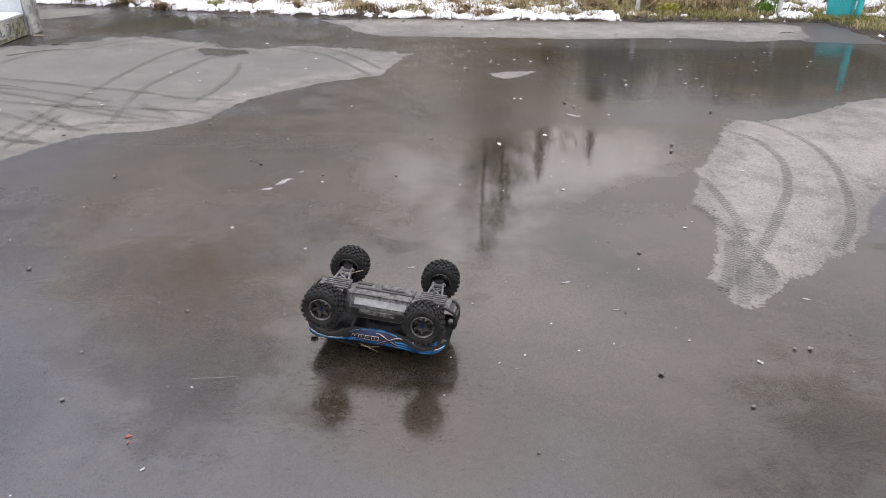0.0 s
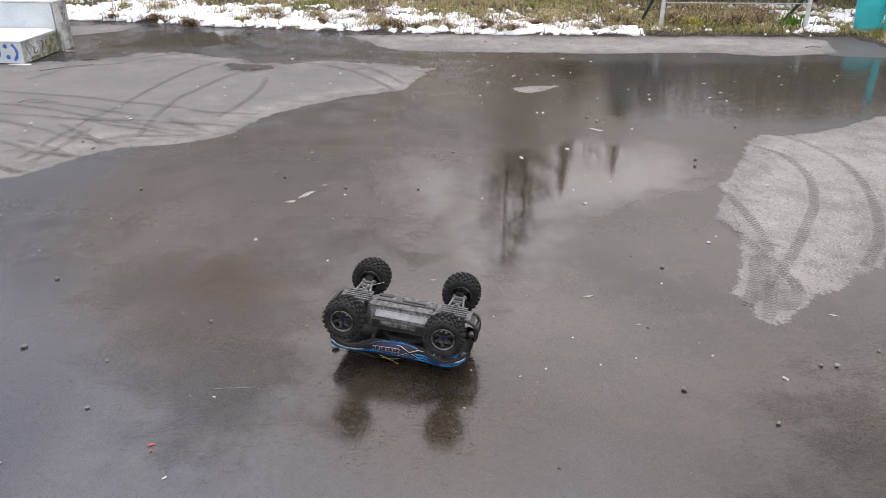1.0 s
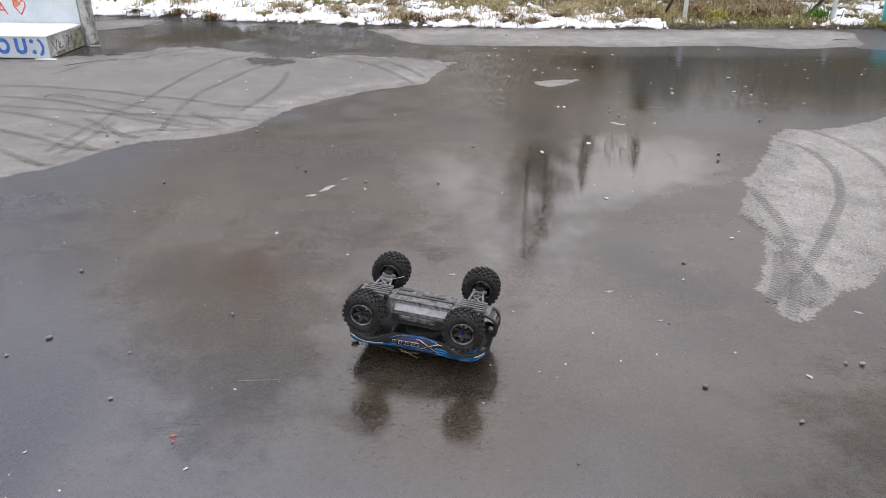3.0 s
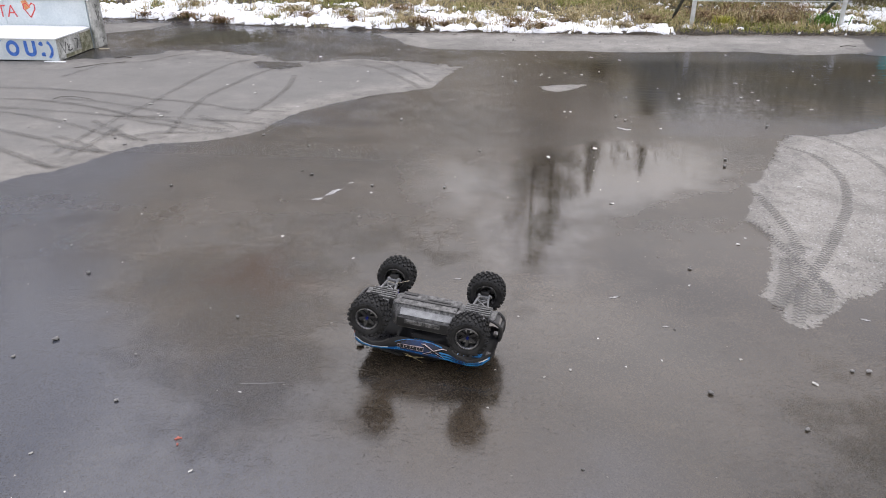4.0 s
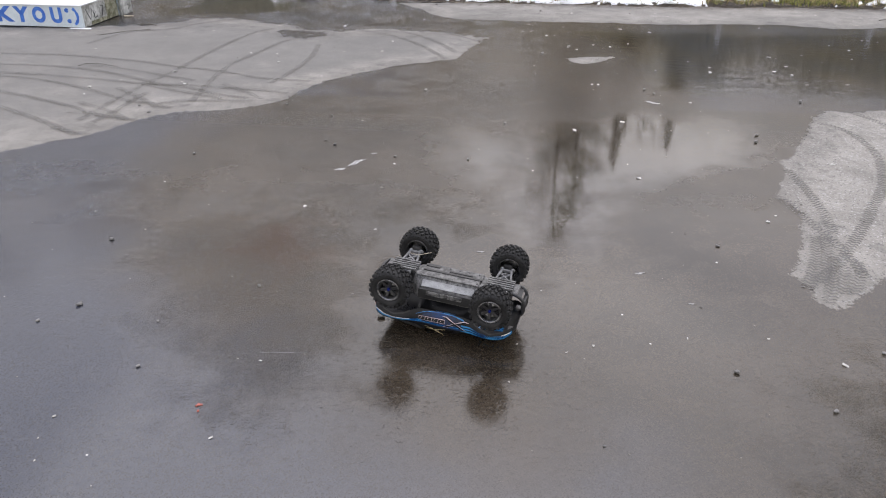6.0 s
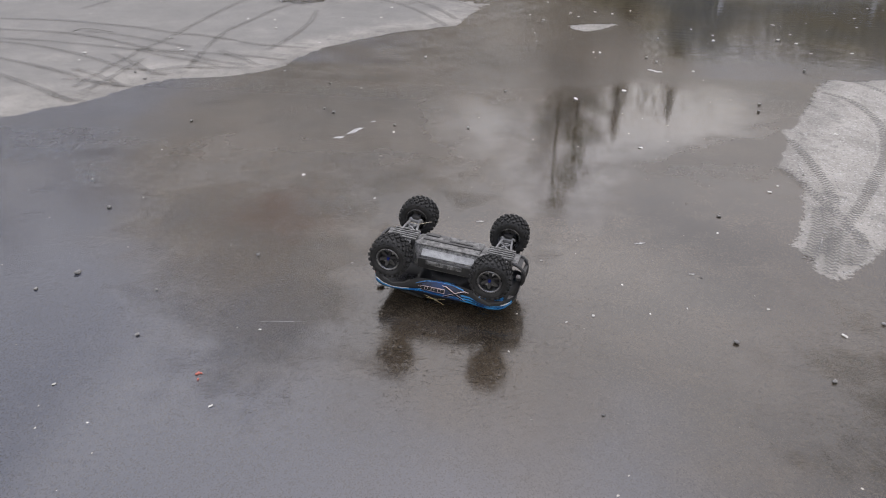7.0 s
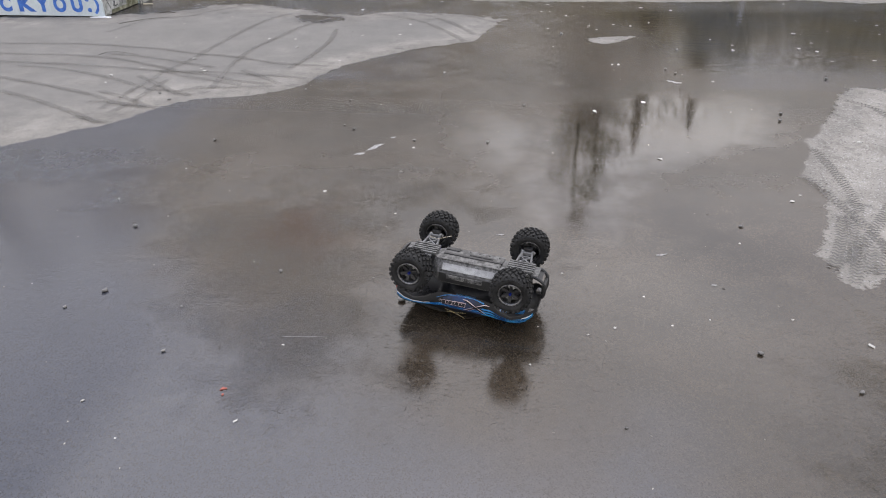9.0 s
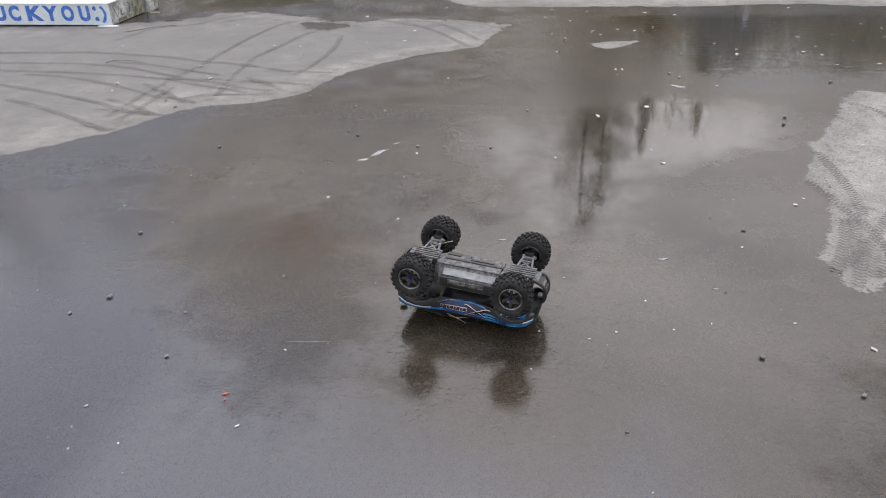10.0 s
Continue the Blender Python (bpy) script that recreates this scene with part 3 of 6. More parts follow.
ground = tagged(link("ground", ground_mesh, ASPHALT), "old wet asphalt yard with pale dried patches", "ground", kind="structure")

# the planted verge beyond the asphalt, and its corner on the far side of the bin
EDGE_X = [-60, -7.14, -5.81, -4.49, -1.99, -0.57, 1.27, 3.12, 5.53, 6.79, 60]
EDGE_Y = [13.6, 13.26, 13.17, 12.85, 12.54, 12.48, 12.5, 12.62, 12.78, 12.86, 13.0]


def verge_depth(x, y):
    """How far a place lies inside the verge."""
    back = y - np.interp(x, EDGE_X, EDGE_Y)
    return max(back, x - (6.5 + 0.14 * (11.86 - y)))


def verge_height(x, y):
    d = verge_depth(x, y) + 0.10 * noise.noise((x * 2.3, y * 2.3, 4.0)) + 0.05 * noise.noise((x * 9, y * 9, 2.0))
    bumps = 0.035 * noise.noise((x * 1.7, y * 1.7, 9.0)) + 0.02 * noise.noise((x * 6, y * 6, 1.0))
    return -0.06 + min(max(d + 0.12, 0) * 0.5, 0.08) + min(max(d, 0), 8) * 0.012 + (bumps if d > 0 else 0)


vx = lines_of((-120, -60, 20), (-60, -10, 5), (-10, 10, 0.1), (10, 60, 5), (60, 120, 20))
vy = lines_of((-40, 6, 4), (6, 9.5, 0.5), (9.5, 17, 0.1), (17, 60, 4), (60, 160, 20))
verge_z = np.array([[verge_height(x, y) for x in vx] for y in vy])
verge = tagged(link("verge", grid_mesh("verge", vx, vy, verge_z), SOIL, smooth=True), "dark wet soil verge with leaf litter", "verge", kind="structure")


def snow_depth(x, y):
    """Depth of the patchy old snow: a broken band along the front, bare where grass stands."""
    d = verge_depth(x, y)
    n = noise.fractal((x * 1.6, y * 2.2, 3.3), 0.8, 2.1, 4) + 0.8 * noise.noise((x * 5.0, y * 6.0, 8.0)) + 0.85 * noise.noise((x * 11, y * 13, 6.0))
    if y - np.interp(x, EDGE_X, EDGE_Y) < 0.02:
        limit = 0.95
    elif x < 2.9:
        limit = -0.26 + 3.4 * max(0.20 - d, 0) + 0.55 * max(d - 1.2, 0) + 0.2 * max(x + 0.5, 0) * min(max(d - 0.5, 0), 1)
    elif x < 5.75:
        limit = 0.75 - 0.25 * max(d - 2.2, 0)
    else:
        limit = 0.12 + 2.4 * max(0.45 - d, 0) + 2.0 * max(0.75 - math.hypot(x - 6.82, y - 13.1), 0) + (0.7 if y < 12.7 else 0.0)
    return 0.16 * (n - limit) if d > 0.06 else -1.0


sx, sy = lines_of((-9.5, 10, 0.045)), lines_of((10.2, 18.5, 0.045))
snow_rows = np.array([[snow_depth(x, y) for x in sx] for y in sy])
snow_verts, snow_faces, at_index = [], [], {}
for j in range(len(sy) - 1):
    for i in range(len(sx) - 1):
        corners = ((i, j), (i + 1, j), (i + 1, j + 1), (i, j + 1))
        if max(snow_rows[b, a] for a, b in corners) <= 0.0:
            continue
        face = []
        for a, b in corners:
            if (a, b) not in at_index:
                at_index[a, b] = len(snow_verts)
                deep = snow_rows[b, a]
                lift = min(math.sqrt(max(deep, 0) * 0.03), 0.08) if deep > 0 else -0.03
                lump = 0.045 * noise.noise((sx[a] * 7, sy[b] * 7, 5.0)) + 0.028 * noise.noise((sx[a] * 17, sy[b] * 17, 2.0)) if deep > 0 else 0.0
                snow_verts.append((sx[a], sy[b], verge_height(sx[a], sy[b]) + lift + lump))
            face.append(at_index[a, b])
        snow_faces.append(face)
snow_mesh = bpy.data.meshes.new("snow")
snow_mesh.from_pydata(snow_verts, [], snow_faces)
tagged(link("snow", snow_mesh, SNOW, smooth=True), "patchy lumpy old snow lying on the verge", "snow", kind="stuff")


# ---------------------------------------------------------------- plants of the verge


def blades_mesh(name, roots, rng, tall, wide, lean=0.5, droop=0.35):
    """Many bent blades: each root is (x, y, z, size)."""
    verts, faces = [], []
    for x, y, z, size in roots:
        a = rng.uniform(0, 2 * math.pi)
        h = size * rng.uniform(*tall)
        out = h * rng.uniform(0, lean)
        w = rng.uniform(*wide)
        dx, dy = math.cos(a), math.sin(a)
        px, py = -dy * w, dx * w
        mx, my, mz = x + dx * out * 0.4, y + dy * out * 0.4, z + h * 0.65
        tx, ty, tz = x + dx * out * 1.3, y + dy * out * 1.3, z + h * (1 - droop * rng.random())
        n = len(verts)
        verts += [(x - px, y - py, z - 0.03), (x + px, y + py, z - 0.03), (mx + px * 0.8, my + py * 0.8, mz), (mx - px * 0.8, my - py * 0.8, mz), (tx, ty, tz)]
        faces += [(n, n + 1, n + 2, n + 3), (n + 3, n + 2, n + 4)]
    me = bpy.data.meshes.new(name)
    me.from_pydata(verts, [], faces)
    return me


def scatter(rng, count, x0, x1, y0, y1, wanted):
    roots = []
    while len(roots) < count:
        x, y = rng.uniform(x0, x1), rng.uniform(y0, y1)
        if verge_depth(x, y) > 0.05 and rng.random() < wanted(x, y):
            roots.append((x, y, verge_height(x, y), 1.0))
    return roots


def bare(x, y):
    """Where grass shows: mostly where there is little snow."""
    return min(1.0, max(0.0, 0.06 - 4.0 * snow_depth(x, y)))


def clumpy(x, y):
    return bare(x, y) * min(1.0, 0.1 + 1.6 * verge_depth(x, y)) * (1.0 if noise.noise((x * 1.1, y * 1.1, 6.0)) > -0.05 else 0.12)


def mossy(x, y):
    front = 0.35 if x > 2.7 and verge_depth(x, y) < 0.7 else 0.0
    return bare(x, y) * min(1.0, 0.15 + 1.6 * verge_depth(x, y)) * max(front, 1.0 if noise.noise((x * 0.8, y * 0.8, 2.0)) > 0.12 else 0.08)


rng = random.Random(5)
grass = blades_mesh("dry_grass", scatter(rng, 17000, -9, 9.5, 11.0, 18.0, clumpy), rng, (0.04, 0.15), (0.004, 0.010), 3.0, 0.9)
tagged(link("dry_grass", grass, STRAW), "matted straw-coloured dead grass on the verge", "grass", kind="stuff")
grass = blades_mesh("green_grass", scatter(rng, 17000, -9, 9.5, 11.0, 17.0, mossy),
                    rng, (0.03, 0.11), (0.004, 0.009), 2.4, 0.8)
tagged(link("green_grass", grass, GREEN), "short green winter grass on the verge", "grass", kind="stuff")


poking = blades_mesh("snow_grass", [(x, y, z + 0.02, s) for x, y, z, s in scatter(rng, 3600, -9, 3.2, 12.5, 17.0, lambda x, y: (0.25 if x < -2.6 else 1.0) * (0.1 + 0.9 * (noise.noise((x * 2.6, y * 2.6, 7.0)) > 0.18)))],
                     rng, (0.05, 0.17), (0.003, 0.008), 1.8, 0.7)
tagged(link("snow_grass", poking, STRAW), "thin dead grass poking through the snow", "grass", kind="stuff")


def leaves_mesh(name, count, rng, place, size):
    verts, faces = [], []
    while len(faces) < count:
        x, y, z = place()
        s, a = rng.uniform(*size), rng.uniform(0, 2 * math.pi)
        tip = rng.uniform(-0.5, 0.5) * s
        c, d = math.cos(a) * s, math.sin(a) * s
        n = len(verts)
        verts += [(x - c, y - d, z), (x + d * 0.5, y - c * 0.5, z + abs(tip) * 0.6), (x + c, y + d, z + 0.004), (x - d * 0.5, y + c * 0.5, z + abs(tip) * 0.5 + 0.002)]
        faces.append((n, n + 1, n + 2, n + 3))
    me = bpy.data.meshes.new(name)
    me.from_pydata(verts, [], faces)
    return me


def litter_place():
    while True:
        x = rng.uniform(-8.5, 6.6)
        d = rng.gauss(0.02, 0.16)
        y = float(np.interp(x, EDGE_X, EDGE_Y)) + d
        if rng.random() < (0.9 if x > -3 else 0.5):
            return x, y, max(verge_height(x, y), 0.0) + 0.012


tagged(link("leaf_litter", leaves_mesh("leaf_litter", 6500, rng, litter_place, (0.006, 0.024)), LITTER), "brown and grey leaf litter along the verge edge", "leaf litter", kind="stuff")


def under_place():
    x, y = rng.uniform(-8.5, 9), rng.uniform(12.6, 17)
    return x, y, verge_height(x, y) + 0.01


tagged(link("fallen_leaves", leaves_mesh("fallen_leaves", 3500, rng, under_place, (0.015, 0.045)), LITTER), "dead brown leaves among the grass", "leaf litter", kind="stuff")


def mat_place():
    while True:
        x, y = rng.uniform(2.4, 9), rng.uniform(12.8, 16)
        if rng.random() < 4 * bare(x, y):
            return x, y, verge_height(x, y) + rng.uniform(0.01, 0.10)


tagged(link("low_weeds", leaves_mesh("low_weeds", 9000, rng, mat_place, (0.010, 0.030)), WINTER_WEED), "olive and yellow low weeds and moss on the verge", "weeds", kind="stuff")


def brown_clump(x, y, size, seed, straw, where="poking out of the snow"):
    """A tussock of dead stalks and curled leaves poking through the snow."""
    r = random.Random(seed)
    z = verge_height(x, y)
    top = thing("dead_tussock", ("pale straw grass tussock" if straw else "dark brown withered weed tussock") + " " + where, "tussock", Matrix.Translation((x, y, z)),
                "tussocks on the verge")
    roots = []
    for _ in range(170):
        a, d = r.uniform(0, 6.283), abs(r.gauss(0, 0.45)) * size
        roots.append((d * math.cos(a) * 1.5, d * math.sin(a), 0.02, size))
    link("stalk_tuft", blades_mesh("stalk_tuft", roots, r, (0.20, 0.60), (0.004, 0.009), 2.6, 0.8), STRAW if straw else BROWN, top)["kind"] = "stuff"

    def leaf_at():
        a, d = r.uniform(0, 6.283), abs(r.gauss(0, 0.5)) * size
        return d * math.cos(a) * 1.5, d * math.sin(a), 0.03 + r.uniform(0, 0.4) * size

    link("leaf_tuft", leaves_mesh("leaf_tuft", 90, r, leaf_at, (0.015, 0.05)), LITTER if straw else BROWN, top)["kind"] = "stuff"


for n, (cx, cy, size, straw) in enumerate([(-3.47, 13.5, .26, 0), (-2.61, 13.25, .2, 0), (-1.37, 12.95, .28, 0), (.69, 12.85, .24, 0), (-2.83, 13.9, .24, 1), (-.61, 13.2, .2, 1),
                                           (-5.62, 13.35, .2, 0), (2.08, 13.1, .24, 1), (-6.41, 13.4, .18, 0), (-4.87, 13.0, .16, 0), (-3.9, 14.2, .3, 1), (1.3, 13.6, .34, 1),
                                           (0.1, 13.9, .3, 1), (2.6, 13.7, .3, 0), (-1.9, 14.4, .3, 0), (-5.9, 14.4, .3, 1), (.2, 12.78, .16, 0),
                                           (-1.64, 13.35, .2, 1), (-.41, 12.85, .17, 1), (.29, 13.2, .26, 0), (-2.13, 13.7, .2, 1), (1.92, 14.1, .3, 1), (1.12, 13.4, .13, 0), (-.95, 12.98, .15, 0)]):
    brown_clump(cx, cy, size, 40 + n, straw)
for n, (cx, cy, size, straw) in enumerate([(3.65, 13.95, .42, 0), (4.25, 13.9, .5, 1), (4.75, 13.85, .45, 0), (5.1, 14.0, .5, 1), (4.45, 14.5, .55, 0), (5.4, 14.4, .5, 0)]):
    brown_clump(cx, cy, size, 80 + n, straw, "beside the fence posts")


def green_tuft(x, y, size, seed, material, label):
    """A living tuft among the dead grass."""
    r = random.Random(seed)
    top = thing("grass_tuft", label, "grass tuft", Matrix.Translation((x, y, verge_height(x, y))), "tufts on the verge")
    roots = []
    for _ in range(150):
        a, d = r.uniform(0, 6.283), abs(r.gauss(0, 0.4)) * size
        roots.append((d * math.cos(a) * 1.4, d * math.sin(a), 0.01, size))
    link("blade_tuft", blades_mesh("blade_tuft", roots, r, (0.35, 0.95), (0.006, 0.012), 1.2, 0.5), material, top)["kind"] = "stuff"


green_tuft(5.62, 13.6, .30, 61, FRESH, "fresh green grass tuft beside the fence post")
green_tuft(3.88, 13.5, .20, 62, YELLOWED, "yellowed grass tuft on the verge")


def thicket(name, label, count, x0, x1, y0, y1, tall, seed, material):
    """Undergrowth of bare stalks with side twigs."""
    r = random.Random(seed)
    verts, faces = [], []

    def stem(a, b, w):
        side = Vector((r.uniform(-1, 1), r.uniform(-1, 1), 0.1)).normalized() * w
        n = len(verts)
        verts.extend([a - side, a + side, b])
        faces.append((n, n + 1, n + 2))

    for _ in range(count):
        x, y = r.uniform(x0, x1), r.uniform(y0, y1)
        h = r.uniform(*tall) * (0.75 + 0.4 * noise.noise((x * 0.9, y * 0.5, 3.0)))
        foot = Vector((x, y, verge_height(x, y) - 0.02))
        tip = foot + Vector((r.gauss(0, 0.18) * h, r.gauss(0, 0.18) * h, h))
        stem(foot, tip, 0.012)
        for _ in range(7):
            at = foot.lerp(tip, r.uniform(0.25, 0.95))
            stem(at, at + Vector((r.gauss(0, 0.16), r.gauss(0, 0.16), r.uniform(0.05, 0.32))) * h * 0.7, 0.006)
    me = bpy.data.meshes.new(name)
    me.from_pydata(verts, [], faces)
    tagged(link(name, me, material), label, "undergrowth", kind="stuff")


thicket("undergrowth", "brown bramble and weed thicket behind the fence", 4200, 3.0, 11, 15.9, 17.6, (2.0, 2.9), 11, WEED)
thicket("far_undergrowth", "brown weed thicket at the back of the verge", 6000, -14, 3.0, 16.6, 19.5, (1.2, 2.5), 12, WEED)
thicket("side_undergrowth", "brown weed thicket beyond the bin", 1500, 8, 16, 8, 16, (0.8, 1.8), 13, WEED)


def bare_tree(x, y, tall, seed, lean=0.0, spread=0.55):
    """A leafless tree: trunk, limbs and a crown of fine twigs."""
    r = random.Random(seed)
    top = thing("bare_tree", "leafless winter tree behind the verge", "tree", Matrix.Translation((x, y, 0)), "trees behind the verge")
    wood, twigs, tf = bmesh.new(), [], []

    def grow(a, way, length, radius, depth):
        steps = 3
        points = [a]
        for _ in range(steps):
            way = (way + Vector((r.gauss(0, 0.13), r.gauss(0, 0.13), 0.07))).normalized()
            points.append(points[-1] + way * length / steps)
        if depth < 3:
            tube_bm(points, radius, 6 if depth == 0 else 4, wood, lambda s: 1 - 0.45 * s)
        else:
            for p, q in zip(points, points[1:]):
                side = Vector((r.uniform(-1, 1), r.uniform(-1, 1), r.uniform(-1, 1))).normalized() * radius
                n = len(twigs)
                twigs.extend([p - side, p + side, q + side * 0.5, q - side * 0.5])
                tf.append((n, n + 1, n + 2, n + 3))
        if depth < 5:
            for _ in range((5, 4, 4, 3, 3)[depth]):
                s = r.uniform(0.35, 1.0)
                at = points[0].lerp(points[-1], s) if depth else points[min(int(s * steps) + 1, steps)]
                off = Vector((r.gauss(0, 1), r.gauss(0, 1), r.gauss(0.25, 0.5))).normalized()
                grow(at, (way * (1 - spread) + off * spread).normalized(), length * r.uniform(0.5, 0.72), radius * 0.5, depth + 1)

    grow(Vector((0, 0, -0.1)), Vector((lean, 0, 1)).normalized(), tall * 0.5, tall * 0.016, 0)
    part("trunk", wood, BARK, top)
    me = bpy.data.meshes.new("crown")
    me.from_pydata(twigs, [], tf)
    link("crown", me, TWIG, top)


for n, (az, far, tall) in enumerate([(-48, 24, 11), (-36, 27, 12), (-20.5, 25, 11), (-10, 27, 11), (5.0, 28, 10),
                                     (19, 30, 7.5), (25, 27, 7), (32, 25, 7.5), (39, 28, 9), (46, 24, 9)]):
    bare_tree(far * math.sin(radians(az)), far * math.cos(radians(az)), tall, 70 + n)

def conifer(x, y, tall, seed):
    """A slim dark spruce: trunk and sagging tiers of needled boughs."""
    r = random.Random(seed)
    top = thing("spruce", "slim dark green spruce behind the verge", "tree", Matrix.Translation((x, y, 0)), "spruces behind the verge")
    part("trunk", rod_bm((0, 0, -0.1), (0, 0, tall), tall * 0.012, 0.01, 7), BARK, top)
    leaf_v, leaf_f = [], []
    for level in range(34):
        z = 0.6 + (tall - 0.6) * level / 34
        reach = (tall - z) * 0.10 + 0.16
        for k in range(11):
            a = r.uniform(0, 6.283)
            c, s, l = math.cos(a), math.sin(a), reach * r.uniform(0.6, 1.1)
            w = 0.05 + 0.13 * l
            sag = l * r.uniform(0.15, 0.45)
            n = len(leaf_v)
            leaf_v += [(0, 0, z + 0.10), (c * l * 0.5 - s * w, s * l * 0.5 + c * w, z - sag * 0.3), (c * l, s * l, z - sag), (c * l * 0.5 + s * w, s * l * 0.5 - c * w, z - sag * 0.3 - 0.08)]
            leaf_f.append((n, n + 1, n + 2, n + 3))
    me = bpy.data.meshes.new("crown")
    me.from_pydata(leaf_v, [], leaf_f)
    link("crown", me, NEEDLE, top)


for n, (az, far, tall) in enumerate([(7.6, 22, 6.5), (11.5, 24, 6.4)]):
    conifer(far * math.sin(radians(az)), far * math.cos(radians(az)), tall, 300 + n)


def pine(x, y, tall, seed):
    """A pine: bare trunk below, ragged dark crown above."""
    r = random.Random(seed)
    top = thing("pine", "tall pine with a ragged dark crown behind the verge", "tree", Matrix.Translation((x, y, 0)), "pines behind the verge")
    trunk = bmesh.new()
    tube_bm([(0, 0, -0.1), (0.06, 0, tall * 0.4), (-0.05, 0.05, tall * 0.75), (0, 0, tall)], 0.11, 7, trunk, lambda s: 1 - 0.8 * s)
    leaf_v, leaf_f = [], []
    for _ in range(34):
        s = r.uniform(0.58, 1.0)
        reach = (0.4 + 1.1 * math.sin(math.pi * min(1, (s - 0.52) / 0.52))) * r.uniform(0.4, 1.0)
        a = r.uniform(0, 6.283)
        foot, tip = Vector((0, 0, tall * s - 0.25)), Vector((math.cos(a) * reach, math.sin(a) * reach, tall * s))
        tube_bm([foot, foot.lerp(tip, 0.5), tip], 0.02, 4, trunk, lambda q: 1 - 0.7 * q)
        for _ in range(56):
            c = foot.lerp(tip, r.uniform(0.45, 1.1)) + Vector((r.gauss(0, 0.16), r.gauss(0, 0.16), r.gauss(0, 0.13)))
            u = Vector((r.gauss(0, 1), r.gauss(0, 1), r.gauss(0, 1))).normalized() * r.uniform(0.06, 0.13)
            w = u.orthogonal().normalized() * 0.03
            n = len(leaf_v)
            leaf_v += [c - u, c + w, c + u, c - w]
            leaf_f.append((n, n + 1, n + 2, n + 3))
    part("trunk", trunk, BARK, top)
    me = bpy.data.meshes.new("crown")
    me.from_pydata(leaf_v, [], leaf_f)
    link("crown", me, NEEDLE, top)


for n, (az, far, tall) in enumerate([(3.2, 24, 10.2), (4.7, 25, 9.4)]):
    pine(far * math.sin(radians(az)), far * math.cos(radians(az)), tall, 500 + n)

far_rng = random.Random(9)
verts, faces = [], []


def far_stem(foot, tip, w, az):
    k = len(verts)
    verts.extend([(foot[0] - w * math.cos(az), foot[1] + w * math.sin(az), foot[2]), (foot[0] + w * math.cos(az), foot[1] - w * math.sin(az), foot[2]), tip])
    faces.append((k, k + 1, k + 2))


for n in range(17000):
    turn = -80 + 160 * ((n * 0.6180339887) % 1)
    az, far = radians(turn), far_rng.uniform(32, 62)
    x, y = far * math.sin(az), far * math.cos(az)
    crest = np.interp(turn, (-80, -8, -4, -3, -1, 0, 1.5, 6.0, 7.0, 13.0, 14.5, 22, 80), (20, 20, 18, 13, 13, 17, 20, 17, 13.5, 13.5, 14.5, 15, 16))
    crest += 1.8 * noise.noise((turn * 0.16, 1.5, 0.5)) + 0.8 * noise.noise((turn * 0.6, 4.5, 0.5))
    if n % 5 < 2:
        crest, far = 7.5, far * 0.8
        x, y = far * math.sin(az), far * math.cos(az)
    h = crest * far_rng.uniform(0.35, 1.0) * far / 45
    dx, dy = far_rng.gauss(0, 0.06) * h, far_rng.gauss(0, 0.06) * h
    far_stem((x, y, -0.1), (x + dx, y + dy, h), far_rng.uniform(0.012, 0.05), az)
    for _ in range(5):
        s = far_rng.uniform(0.3, 0.95)
        foot = (x + dx * s, y + dy * s, h * s)
        far_stem(foot, (foot[0] + far_rng.gauss(0, 0.11) * h, foot[1] + far_rng.gauss(0, 0.05) * h, foot[2] + far_rng.uniform(0.02, 0.16) * h), far_rng.uniform(0.008, 0.02), az)
far_mesh = bpy.data.meshes.new("far_woods")
far_mesh.from_pydata(verts, [], faces)
tagged(link("far_woods", far_mesh, TWIG), "leafless brown woods far behind", "woods", kind="stuff")


# ---------------------------------------------------------------- fence, bin and bench


def fence():
    top = thing("low_fence", "low galvanised steel fence with a short rod panel", "fence", Matrix.Translation((3.274, 13.29, 0)))
    span = Vector((2.5, 0.12, 0))
    for n in range(2):
        at = span * n
        z = verge_height(3.274 + at.x, 13.29 + at.y)
        post = part("post", rod_bm((at.x, at.y, z - 0.1), (at.x, at.y, 0.66), 0.037, sides=20), GALV, top)
        part("cap", rod_bm((at.x, at.y, 0.66), (at.x, at.y, 0.675), 0.040, 0.025, sides=20), PLASTIC, post)
        lean = -0.10 if n == 0 else 0.02
        part("strut", rod_bm((at.x - 0.26, at.y + 0.55, z - 0.05), (at.x + lean, at.y + 0.12, 0.62), 0.028, sides=12), ROD, top, "dark steel strut behind the post")
    a = Vector((0, -0.045, 0))
    for k in range(1, 36):
        p = a + span * (k / 36)
        part("rod", beam_bm((p.x, p.y, 0.455), (p.x, p.y, 0.64), 0.006, 0.006, None, (0, 1, 0)), ROD, top)
    for z in (0.46, 0.635):
        part("rail", rod_bm(a + Vector((-0.02, -0.008, z)), a + span + Vector((0.02, -0.008, z)), 0.007, sides=8), GALV, top)


fence()


